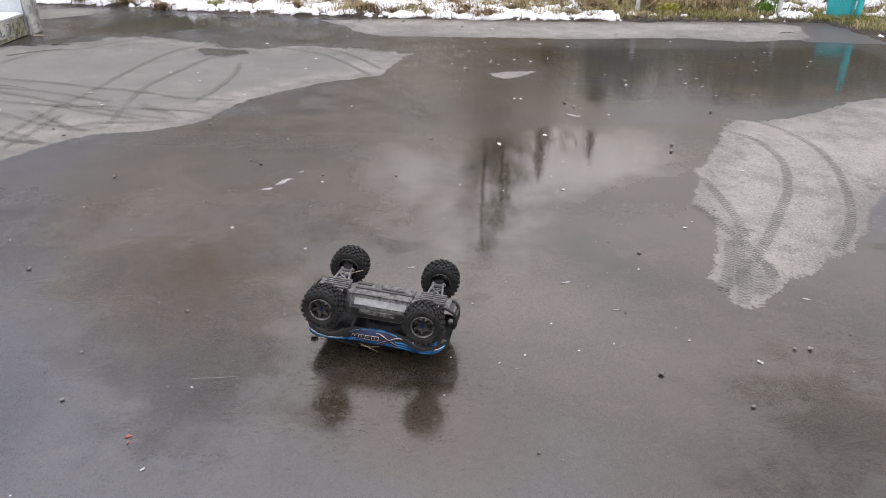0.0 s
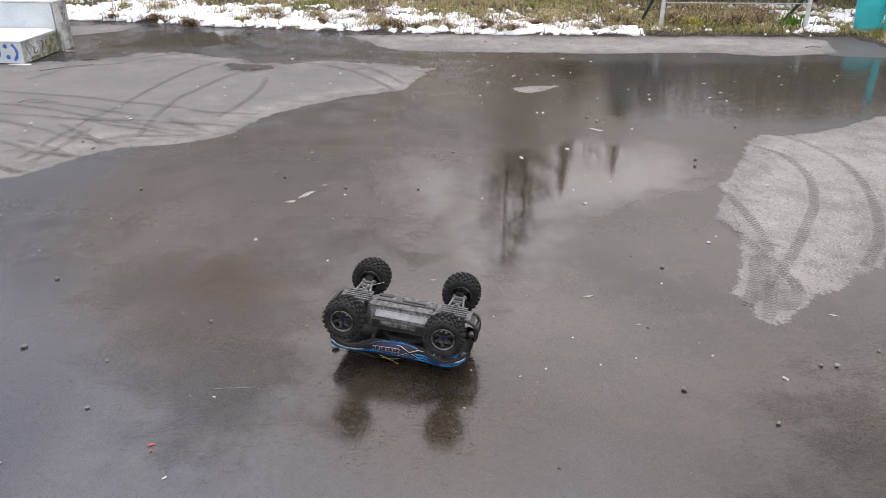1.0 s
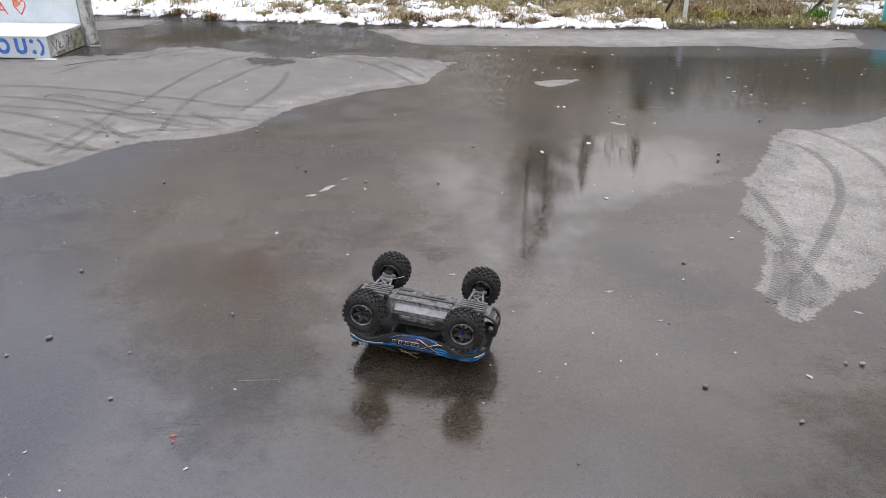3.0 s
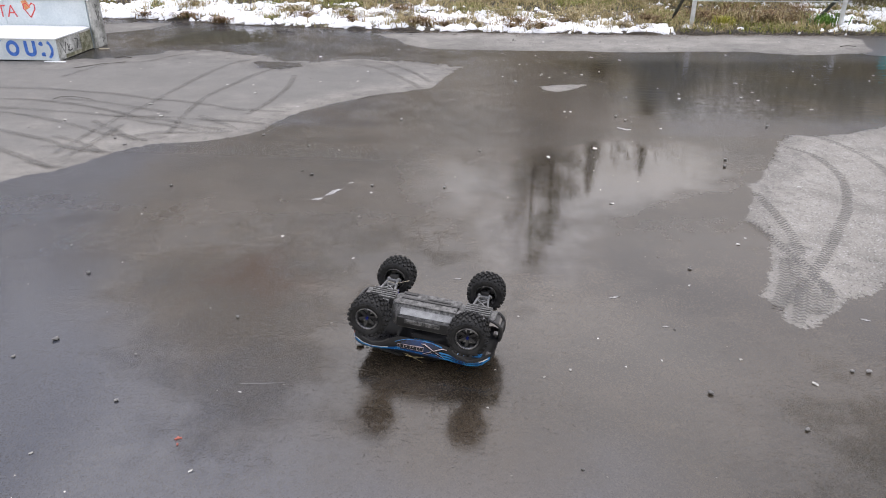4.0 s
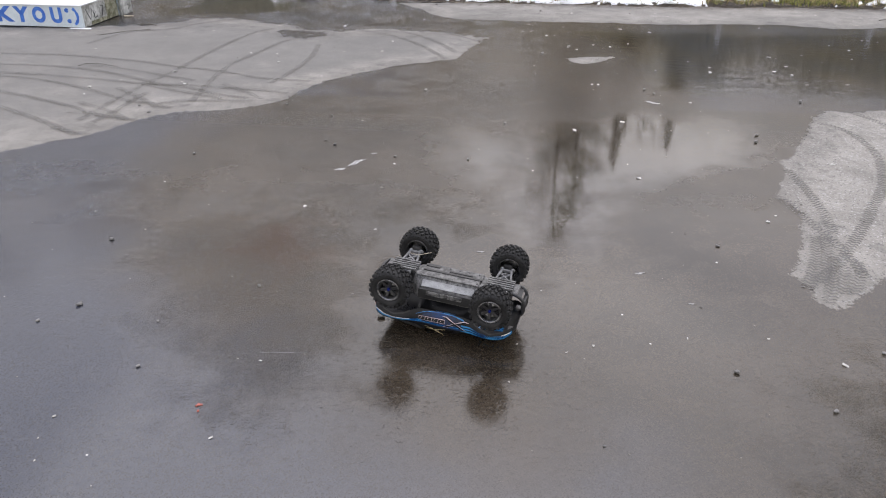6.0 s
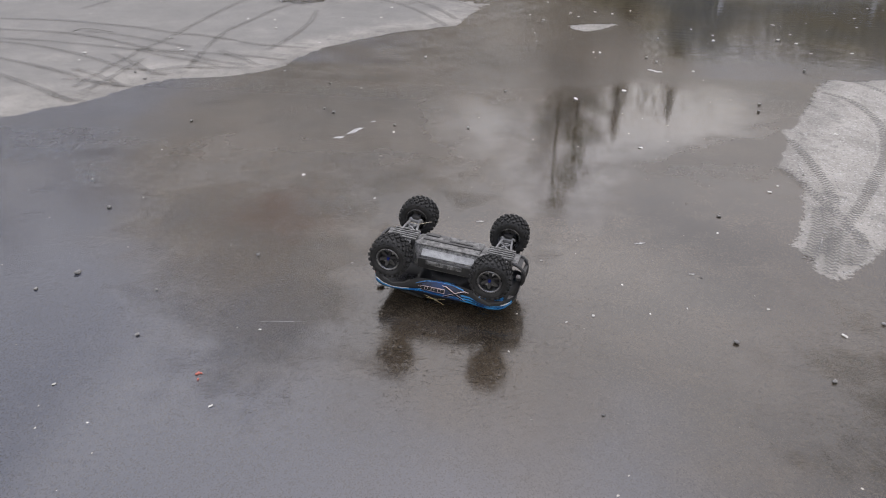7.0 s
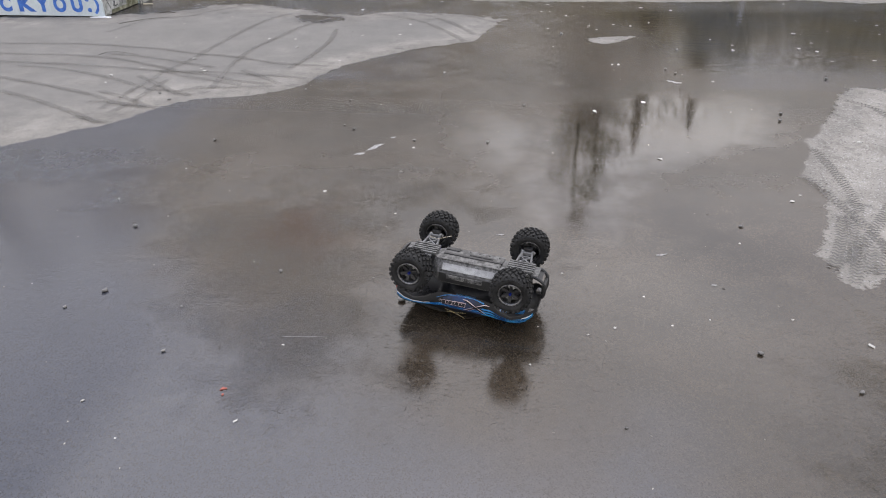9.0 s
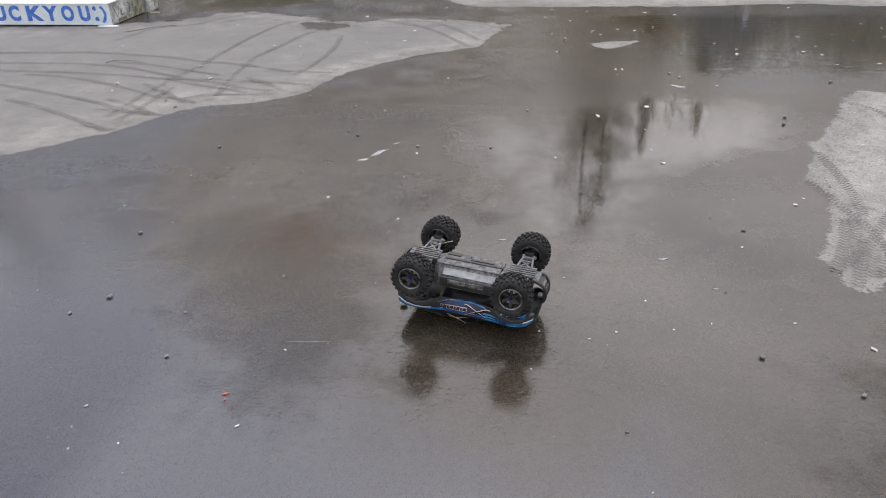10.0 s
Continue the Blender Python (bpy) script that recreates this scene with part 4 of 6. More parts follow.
def litter_bin():
    """A tapered round bin of punched sheet steel beside its post."""
    top = thing("litter_bin", "teal painted perforated steel litter bin beside its post", "litter bin", Matrix.Translation((6.83, 13.42, 0.0)))
    sides, rows, h = 48, 9, 0.58
    bm = bmesh.new()

    def ring(z):
        return 0.208 + 0.04 * z / h

    def spot(k, z, inset=0.0):
        a = 2 * math.pi * k / sides
        return ((ring(z) - inset) * math.cos(a), (ring(z) - inset) * math.sin(a), z)

    zs = [0.0, 0.06] + [0.06 + 0.046 * (n + 1) for n in range(rows)] + [h - 0.05, h]
    for j, (z0, z1) in enumerate(zip(zs, zs[1:])):
        for k in range(sides):
            a, b, c, d = (Vector(spot(k, z0)), Vector(spot(k + 1, z0)), Vector(spot(k + 1, z1)), Vector(spot(k, z1)))
            outer = [bm.verts.new(v) for v in (a, b, c, d)]
            if 1 <= j <= rows and (k + j) % 2:
                mid = (a + b + c + d) / 4
                inner = [bm.verts.new(mid + (v - mid) * 0.48) for v in (a, b, c, d)]
                for i in range(4):
                    bm.faces.new((outer[i], outer[(i + 1) % 4], inner[(i + 1) % 4], inner[i]))
            else:
                bm.faces.new(outer)
    bmesh.ops.remove_doubles(bm, verts=bm.verts, dist=1e-4)
    shell = part("shell", bm, TEAL, top, "punched teal sheet steel")
    solid = shell.modifiers.new("thickness", "SOLIDIFY")
    solid.thickness = 0.004
    lathe = lathe_bm([(0.01, 0.0), (0.01, 0.188), (0.53, 0.224)], 32)
    bmesh.ops.rotate(lathe, verts=lathe.verts, matrix=Matrix.Rotation(radians(90), 3, "X"))
    part("liner", lathe, LINER, top, "pale inner liner")
    rim = bmesh.new()
    tube_bm([(0.250 * math.cos(a), 0.250 * math.sin(a), h) for a in (2 * math.pi * k / 40 for k in range(41))], 0.012, 6, rim)
    part("rim", rim, TEAL, top)
    part("post", box_bm(0.15, -0.31, -0.1, 0.225, -0.22, 1.12, 0.006), TEAL, top)
    part("bracket", box_bm(0.105, -0.27, 0.44, 0.148, -0.20, 0.50, 0.004), TEAL, top)


litter_bin()


def lettering(words, size, material, m, parent, name="graffiti", stretch=1.0, bold=0.0):
    """Flat sprayed letters a few millimetres proud of their wall."""
    curve = bpy.data.curves.new(name, "FONT")
    curve.body, curve.size, curve.offset = words, size, bold
    curve.extrude = 0.0008
    temp = bpy.data.objects.new(name, curve)
    me = bpy.data.meshes.new_from_object(temp)
    bpy.data.objects.remove(temp)
    ob = link(name, me, material, parent)
    ob.matrix_local = m @ Matrix.Diagonal((stretch, 1, 1, 1))
    return ob


def strokes(name, lines, width, material, m, parent):
    """Hand-drawn strokes on a wall, in the plane of m: a part for each."""
    for line in lines:
        bm = bmesh.new()
        side = []
        for n, p in enumerate(line):
            a, b = Vector(line[max(n - 1, 0)]), Vector(line[min(n + 1, len(line) - 1)])
            way = (b - a).normalized() if (b - a).length > 1e-6 else Vector((1, 0))
            off = Vector((-way.y, way.x)) * width / 2 * (0.85 + 0.3 * ((n * 7) % 3) / 2)
            side.append([bm.verts.new((p[0] + s * off.x, p[1] + s * off.y, z)) for s, z in ((-1, 0), (-1, 0.0015), (1, 0.0015), (1, 0))])
        for q, r in zip(side, side[1:]):
            for k in range(4):
                bm.faces.new((q[k], r[k], r[(k + 1) % 4], q[(k + 1) % 4]))
        bm.faces.new(side[0])
        bm.faces.new(side[-1][::-1])
        bmesh.ops.recalc_face_normals(bm, faces=bm.faces)
        part(name, bm, material, parent).matrix_local = m


def low_bench():
    """A snow-covered box platform against a thick low wall, both boarded."""
    top = thing("skate_bench", "pale blue boarded skate bench with sprayed graffiti", "bench", Matrix.Translation((-5.96, 9.72, 0)))
    long = 5.0
    for n in range(4):
        part("front_board", box_bm(-1.25 * (n + 1) + 0.002, 0, 0.012, -1.25 * n - 0.002, 0.025, 0.285, 0.003), PANEL, top)
    part("end_board", box_bm(-0.03, 0.027, 0.008, -0.002, 0.94, 0.285, 0.003), WEATHERED, top, "stained grey end board")
    part("mossy_patch", box_bm(-0.001, 0.62, 0.01, 0.002, 0.925, 0.27, 0.001), MOSS, top, "green moss on the end board")
    part("mossy_patch", box_bm(-0.0012, 0.20, 0.008, 0.0018, 0.615, 0.060, 0.001), MOSS, top, "green moss along the foot of the end board")
    part("deck", box_bm(-long, -0.012, 0.287, 0.006, 0.94, 0.303, 0.004), GALV, top, "steel edged deck")
    for n in range(4):
        part("back_board", box_bm(-1.25 * (n + 1) + 0.002, 0.945, 0.0, -1.25 * n - 0.002, 0.97, 0.668, 0.003), PANEL, top)
    part("back_core", box_bm(-long, 0.972, 0.0, 0.02, 1.24, 0.668, 0.003), PANEL, top)
    part("wall_end", box_bm(0.022, 0.935, 0.0, 0.05, 1.262, 0.675, 0.004), WEATHERED, top, "stained grey wall end")
    part("coping", box_bm(-long, 0.925, 0.672, 0.058, 1.272, 0.69, 0.004), GALV, top, "grey steel coping")
    front = pose(0, 0, 0, 90, 0, 0)
    for letter, x, wide in (("U", -1.75, 1.0), ("C", -1.515, 0.9), ("K", -1.25, 1.25), ("Y", -0.96, 1.05), ("O", -0.715, 0.85), ("U", -0.455, 0.9)):
        lettering(letter, 0.265, BLUE_SPRAY, pose(x, -0.003, 0.078, 90, 0, 0), top, "blue_letter", wide, 0.013)
    for x, z in ((-0.21, 0.235), (-0.195, 0.095)):
        strokes("smile_eye", [[(x + 0.016 * math.cos(a), z + 0.014 * math.sin(a)) for a in np.linspace(0, 6.3, 10)]], 0.032, BLUE_SPRAY, pose(0, -0.003, 0, 90, 0, 0), top)
    strokes("smile_mouth", [[(-0.195 + 0.13 * math.cos(a), 0.155 + 0.13 * math.sin(a)) for a in np.linspace(-0.95, 0.95, 9)]], 0.036, BLUE_SPRAY, pose(0, -0.003, 0, 90, 0, 0), top)
    lettering("TA", 0.25, RED_SPRAY, pose(-1.36, 0.941, 0.43, 90, 0, 0), top, "red_letters", 0.95, -0.002)
    heart = [(0.0, -0.10), (-0.085, 0.02), (-0.085, 0.075), (-0.045, 0.10), (0.0, 0.05), (0.045, 0.10), (0.085, 0.075), (0.085, 0.02), (0.0, -0.10)]
    strokes("heart", [[(p[0] - 0.86, p[1] + 0.53) for p in heart]], 0.016, RED_SPRAY, pose(0, 0.941, 0, 90, 0, 0), top)
    strokes("orange_smear", [[(-0.95, 0.66), (-0.90, 0.54)], [(-0.91, 0.665), (-0.86, 0.56)]], 0.05, ORANGE_SPRAY, pose(0, 0.9425, 0, 90, 0, 0), top)
    side = pose(0.0012, 0, 0, 90, 0, 90)
    strokes("black_scrawl", [[(0.10, 0.24), (0.19, 0.08), (0.25, 0.22)], [(0.27, 0.10), (0.34, 0.17), (0.28, 0.19), (0.30, 0.09), (0.38, 0.10)], [(0.47, 0.23), (0.55, 0.21), (0.50, 0.09)]],
            0.016, BLACK_SPRAY, side, top)
    strokes("black_scrawl", [[(1.08, 0.60), (1.16, 0.58), (1.10, 0.56)], [(1.09, 0.52), (1.13, 0.36), (1.17, 0.50)], [(1.12, 0.14), (1.19, 0.10), (1.13, 0.06)]], 0.014, BLACK_SPRAY,
            pose(0.052, 0, 0, 90, 0, 90), top)
    # snow on the deck
    sxs, sys = lines_of((-long, 0.0, 0.05)), lines_of((0.0, 0.93, 0.03))
    heights = np.array([[0.302 + 0.016 * min(1, 12 * min(0.0 - x, y + 0.01, 0.2)) + 0.006 * noise.noise((x * 4, y * 4, 1)) for x in sxs] for y in sys])
    snow = link("bench_snow", grid_mesh("bench_snow", sxs, sys, heights), SNOW, smooth=True)
    snow.location = (-5.96, 9.725, 0)
    tagged(snow, "thin white snow cover on the bench deck", "snow", kind="stuff")


low_bench()

# ---------------------------------------------------------------- the upturned model truck
# built upright: x forward, y to its own left side, z up, wheels on z = 0


def tyre_bm():
    """A balloon tyre with staggered chevron blocks, shoulder lugs and a plain sidewall."""
    bm = lathe_bm([(-0.043, 0.056), (-0.050, 0.061), (-0.0545, 0.073), (-0.0525, 0.084), (-0.044, 0.0895), (-0.02, 0.0920), (0.0, 0.0925), (0.02, 0.0920), (0.044, 0.0895),
                   (0.0525, 0.084), (0.0545, 0.073), (0.050, 0.061), (0.043, 0.056), (0.03, 0.052), (-0.03, 0.052)], 40, closed=True)
    count = 21

    def lug(angle, y, r, spin, tilt, long, wide, high):
        turn = Matrix.Rotation(angle, 4, "Y") @ Matrix.Translation((0, y, r)) @ Matrix.Rotation(radians(tilt), 4, "X") @ Matrix.Rotation(radians(spin), 4, "Z")
        foot = [turn @ Vector((sx * wide * 0.5, sy * long * 0.5, -0.005)) for sx, sy in ((-1, -1), (1, -1), (1, 1), (-1, 1))]
        head = [turn @ Vector((sx * wide * 0.40, sy * long * 0.42, high)) for sx, sy in ((-1, -1), (1, -1), (1, 1), (-1, 1))]
        low, top = [bm.verts.new(p) for p in foot], [bm.verts.new(p) for p in head]
        bm.faces.new(top)
        for i in range(4):
            bm.faces.new((low[i], low[(i + 1) % 4], top[(i + 1) % 4], top[i]))

    for k in range(count):
        a = 2 * math.pi * k / count
        half = math.pi / count
        lug(a, 0.0115, 0.0925, 38, 0, 0.022, 0.0125, 0.0085)
        lug(a + half, -0.0115, 0.0925, -38, 0, 0.022, 0.0125, 0.0085)
        lug(a + half * 0.9, 0.034, 0.0905, 20, -6, 0.019, 0.0135, 0.0085)
        lug(a + half * 1.9, -0.034, 0.0905, -20, 6, 0.019, 0.0135, 0.0085)
        lug(a, 0.0495, 0.0865, 0, -48, 0.015, 0.0125, 0.0065)
        lug(a + half, -0.0495, 0.0865, 0, 48, 0.015, 0.0125, 0.0065)
    return bm


def wheel_meshes():
    out = []
    bm = tyre_bm()
    me = bpy.data.meshes.new("tyre")
    bm.to_mesh(me)
    me.materials.append(RUBBER)
    for poly in me.polygons:
        poly.use_smooth = poly.index < 40 * 15
    out.append(me)
    bm = lathe_bm([(0.046, 0.049), (0.049, 0.054), (0.046, 0.0575), (0.038, 0.0575), (0.03, 0.0545), (-0.03, 0.0545), (-0.045, 0.0575), (-0.047, 0.054), (-0.044, 0.050), (-0.02, 0.047), (0.012, 0.044), (0.03, 0.047)], 36, closed=True)
    me = bpy.data.meshes.new("rim")
    bm.to_mesh(me)
    me.materials.append(CHROME)
    for poly in me.polygons:
        poly.use_smooth = True
    out.append(me)
    bm = bmesh.new()
    for k in range(6):
        turn = Matrix.Rotation(2 * math.pi * k / 6, 4, "Y")
        box_bm(-0.0075, 0.016, 0.008, 0.0075, 0.030, 0.049, 0.003, bm, turn @ Matrix.Rotation(radians(-9), 4, "X"))
    rod_bm((0, 0.006, 0), (0, 0.032, 0), 0.017, 0.014, 20, bm)
    me = bpy.data.meshes.new("spokes")
    bm.to_mesh(me)
    me.materials.append(PLASTIC)
    out.append(me)
    bm = rod_bm((0, 0.030, 0), (0, 0.041, 0), 0.0080, 0.0070, 6)
    me = bpy.data.meshes.new("hub_nut")
    bm.to_mesh(me)
    me.materials.append(BLUE_METAL)
    out.append(me)
    bm = lathe_bm([(0.014, 0.012), (0.006, 0.030), (0.009, 0.046), (0.002, 0.047), (-0.004, 0.030), (-0.004, 0.012)], 32, closed=True)
    me = bpy.data.meshes.new("wheel_disc")
    bm.to_mesh(me)
    me.materials.append(CHROME)
    out.append(me)
    return out


STATIONS = [  # x, half width and height of the sill, of the shoulder, of the top edge, and height of the middle
    (-0.352, 0.095, 0.258, 0.118, 0.288, 0.105, 0.294, 0.294),
    (-0.335, 0.135, 0.240, 0.152, 0.304, 0.135, 0.312, 0.304),
    (-0.315, 0.150, 0.236, 0.162, 0.312, 0.142, 0.322, 0.304),
    (-0.290, 0.157, 0.262, 0.166, 0.317, 0.144, 0.326, 0.304),
    (-0.243, 0.160, 0.278, 0.168, 0.319, 0.145, 0.328, 0.304),
    (-0.190, 0.157, 0.262, 0.165, 0.319, 0.144, 0.330, 0.306),
    (-0.150, 0.146, 0.232, 0.160, 0.318, 0.138, 0.336, 0.310),
    (-0.125, 0.138, 0.220, 0.156, 0.318, 0.118, 0.362, 0.362),
    (-0.100, 0.134, 0.216, 0.154, 0.318, 0.108, 0.376, 0.379),
    (-0.020, 0.133, 0.214, 0.154, 0.318, 0.106, 0.3795, 0.3825),
    (0.050, 0.133, 0.215, 0.154, 0.316, 0.105, 0.3735, 0.3775),
    (0.100, 0.135, 0.217, 0.156, 0.314, 0.114, 0.348, 0.354),
    (0.145, 0.142, 0.224, 0.159, 0.312, 0.128, 0.325, 0.332),
    (0.190, 0.156, 0.258, 0.164, 0.314, 0.132, 0.321, 0.329),
    (0.243, 0.160, 0.276, 0.167, 0.314, 0.133, 0.317, 0.325),
    (0.290, 0.156, 0.258, 0.164, 0.308, 0.130, 0.310, 0.317),
    (0.318, 0.146, 0.240, 0.156, 0.298, 0.124, 0.302, 0.308),
    (0.345, 0.118, 0.236, 0.130, 0.280, 0.106, 0.288, 0.292),
    (0.357, 0.080, 0.244, 0.092, 0.268, 0.080, 0.276, 0.278),
]

# the sill sits a quarter of the way up the flank
STATIONS = [(x, w0 + 0.25 * (w1 - w0), z0 + 0.25 * (z1 - z0), w1, z1, w2, z2, zm) for x, w0, z0, w1, z1, w2, z2, zm in STATIONS]


def flank(x, s):
    """Half width and height on the flank at x; s runs from the sill (0) to the shoulder (1)."""
    rows = np.array(STATIONS)
    w0, z0, w1, z1 = (np.interp(x, rows[:, 0], rows[:, k]) for k in (1, 2, 3, 4))
    bulge = 0.006 * math.sin(math.pi * s)
    return w0 + (w1 - w0) * s + bulge, z0 + (z1 - z0) * s


def flank_strip(low, high, lift, bm, side, count=14):
    """A sheet that follows the flank between two lines of (x, s)."""
    lo, hi = [Vector((*p, 0)) for p in low], [Vector((*p, 0)) for p in high]
    lo, hi = spline(lo, count), spline(hi, count)
    rows = []
    for a, b in zip(lo, hi):
        row = []
        for k in range(4):
            p = a.lerp(b, k / 3)
            w, z = flank(p.x, p.y)
            row.append(bm.verts.new((p.x, side * (w + lift), z)))
        rows.append(row)
    for r0, r1 in zip(rows, rows[1:]):
        for k in range(3):
            quad = (r0[k], r1[k], r1[k + 1], r0[k + 1])
            bm.faces.new(quad if side < 0 else quad[::-1])
    return bm


def model_truck(m):
    top = thing("model_truck", "blue and black radio-controlled monster truck lying upside down", "model truck", m)
    # body shell
    bm = bmesh.new()
    rows = []
    xs_fine = np.concatenate([np.linspace(a[0], b[0], 4)[:-1] for a, b in zip(STATIONS, STATIONS[1:])] + [[STATIONS[-1][0]]])
    table = np.array(STATIONS)
    for x in xs_fine:
        w0, z0, w1, z1, w2, z2, zm = (np.interp(x, table[:, 0], table[:, k]) for k in range(1, 8))
        half = [(flank(x, s)[0], flank(x, s)[1]) for s in (0, 0.33, 0.66, 1)] + [((w1 + w2) / 2, (z1 + z2) / 2 + 0.003), (w2, z2), (w2 * 0.55, z2 + (zm - z2) * 0.7)]
        ring = [(x, w, z) for w, z in half] + [(x, 0, zm)] + [(x, -w, z) for w, z in half[::-1]]
        rows.append([bm.verts.new(p) for p in ring])
    for r0, r1 in zip(rows, rows[1:]):
        for k in range(len(r0) - 1):
            bm.faces.new((r0[k], r0[k + 1], r1[k + 1], r1[k]))
    bm.faces.new(rows[0])
    bm.faces.new(rows[-1][::-1])
    bmesh.ops.recalc_face_normals(bm, faces=bm.faces)
    shell = part("body_shell", bm, PAINT_BLACK, top, "glossy black lacquered shell", True)
    for side in (1, -1):
        # blue flames along the flank, swelling over both arches, with thin black licks between them
        def band(low, high, lift, paint, label, name="blue_band"):
            part(name, flank_strip(low, high, lift, bmesh.new(), side, 8), paint, shell, label)

        flame = "bright blue painted flame"
        band([(-.345, .62), (-.29, .60), (-.243, .62), (-.19, .70), (-.14, .70), (-.10, .62)], [(-.345, .86), (-.29, .80), (-.243, .80), (-.19, .84), (-.14, .88), (-.10, .88)], 0.0016, PAINT_BLUE, flame)
        band([(-.098, .30), (-.05, .10), (.0, .05), (.05, .08), (.098, .22)], [(-.098, .92), (-.05, .93), (.0, .94), (.05, .95), (.098, .96)], 0.0016, PAINT_NAVY, "deep blue painted flank")
        band([(-.13, .30), (-.07, .06), (.0, .0), (.06, .02), (.11, .12)], [(-.13, .33), (-.07, .12), (.0, .06), (.06, .09), (.11, .22)], 0.0028, PAINT_BLUE, flame)
        band([(-.12, .76), (-.05, .77), (.03, .77), (.10, .70)], [(-.12, .82), (-.05, .85), (.03, .86), (.10, .80)], 0.0028, PAINT_BLUE, flame)
        band([(.10, .46), (.15, .44), (.20, .42), (.243, .42), (.29, .38), (.345, .36)], [(.10, .97), (.15, .97), (.20, .96), (.243, .95), (.29, .94), (.345, .90)], 0.0016, PAINT_BLUE, flame)
        for n, drop_by in enumerate((0.0, .19, .38)):
            band([(.10, .80 - drop_by), (.16, .72 - drop_by), (.22, .62 - drop_by * .8), (.28, .58 - drop_by * .7), (.34, .62 - drop_by * .7)],
                 [(.10, .86 - drop_by), (.16, .81 - drop_by), (.22, .69 - drop_by * .8), (.28, .64 - drop_by * .7), (.34, .65 - drop_by * .7)], 0.003, PAINT_BLACK, "black painted lick", "black_lick")
        band([(-.335, .52), (-.27, .47), (-.21, .54), (-.16, .64)], [(-.335, .60), (-.27, .56), (-.21, .62), (-.16, .68)], 0.003, PAINT_WHITE, "white painted streak", "white_streak")
        band([(.30, .34), (.32, .36), (.34, .44)], [(.30, .44), (.32, .50), (.34, .58)], 0.0042, PAINT_WHITE, "white painted streak", "white_streak")
        # the maker's mark: blocky dark shapes and two crossed strokes, outlined in pale pink
        band([(-.115, .42), (-.05, .40), (.0, .38), (.018, .38)], [(-.115, .66), (-.05, .67), (.0, .68), (.018, .68)], 0.0036, PAINT_PINK, "pale logo backing", "logo_backing")
        for x0 in (-.113, -.080, -.047, -.014):
            band([(x0, .435), (x0 + .031, .415)], [(x0 - .002, .64), (x0 + .029, .65)], 0.0050, PAINT_BLACK, "dark logo block", "logo_block")
            band([(x0 + .012, .45), (x0 + .014, .45)], [(x0 + .010, .55), (x0 + .012, .55)], 0.0062, PAINT_PINK, "pale logo bar", "logo_bar")
        for x0, x1, lift in ((.000, .105, 0.0056), (.115, .010, 0.0068)):
            for pad, paint, up, label in ((0.0, PAINT_PINK, 0.0, "pale logo stroke"), (0.0034, PAINT_BLACK, 0.0032, "black logo stroke")):
                band([(x0 + pad, .16 + pad * 6), (x1 + pad, .84 - pad * 6)], [(x0 + .024 - pad, .16 + pad * 6), (x1 + .024 - pad, .84 - pad * 6)], lift + up, paint, label, "logo_stroke")
        # side windows
        bm = bmesh.new()
        for x0, x1 in ((-0.095, -0.035), (-0.025, 0.075)):
            pts = []
            for x, s in ((x0, .12), (x1, .12), (x1 - (.035 if x1 > 0 else 0), .85), (x0 + .01, .85)):
                w1, z1, w2, z2 = (np.interp(x, table[:, 0], table[:, k]) for k in (3, 4, 5, 6))
                pts.append(bm.verts.new((x, side * (w1 + (w2 - w1) * s + 0.004), z1 + (z2 - z1) * s + 0.002)))
            bm.faces.new(pts if side < 0 else pts[::-1])
        part("side_window", bm, GLASS_BLACK, shell, "smoked black window")
        part("headlight", box_bm(0.320, side * 0.104 - 0.018, 0.262, 0.346, side * 0.104 + 0.018, 0.282, 0.005), PAINT_GREY, shell, "grey printed headlight")
        part("tail_light", box_bm(-0.354, side * 0.10 - 0.02, 0.268, -0.338, side * 0.10 + 0.02, 0.288, 0.004), RED_LEAF, shell, "red printed tail light")
        part("roof_rail", tube_bm([(-0.11, side * 0.105, 0.374), (-0.20, side * 0.118, 0.352), (-0.315, side * 0.122, 0.322)], 0.006, 8), PLASTIC, shell)
        part("fender_lip", flank_strip([(-.31, -.1), (-.28, -.08), (-.243, -.05), (-.20, -.08), (-.16, -.1)], [(-.31, .06), (-.28, .06), (-.243, .1), (-.20, .06), (-.16, .06)], 0.004, bmesh.new(), side), PLASTIC, shell)
        part("fender_lip", flank_strip([(.16, -.1), (.20, -.08), (.243, -.05), (.28, -.08), (.31, -.1)], [(.16, .06), (.20, .06), (.243, .1), (.28, .06), (.31, .06)], 0.004, bmesh.new(), side), PLASTIC, shell)
    for y in (-0.055, 0.0, 0.055):
        part("hood_stripe", beam_bm((0.17, y, 0.333 - abs(y) * 0.06), (0.295, y, 0.319 - abs(y) * 0.06), 0.036, 0.004), PAINT_BLUE, shell, "blue bonnet stripe")
    part("roof_patch", box_bm(-0.09, -0.085, 0.3775, 0.035, 0.085, 0.3815, 0.002), PAINT_BLUE, shell, "blue roof panel")
    part("windscreen", beam_bm((0.056, 0, 0.377), (0.142, 0, 0.335), 0.19, 0.004, None, (0, 0, 1)), GLASS_BLACK, shell, "smoked windscreen")

    # chassis tub, open side plates and skid
    bm = bmesh.new()
    section = [(-0.106, 0.205), (-0.104, 0.162), (-0.098, 0.150), (-0.064, 0.106), (0.064, 0.106), (0.098, 0.150), (0.104, 0.162), (0.106, 0.205)]
    rows = []
    for x, k in ((-0.185, 0.55), (-0.165, 0.8), (-0.13, 1.0), (0.13, 1.0), (0.165, 0.8), (0.185, 0.55)):
        rows.append([bm.verts.new((x, y * k, z)) for y, z in section])
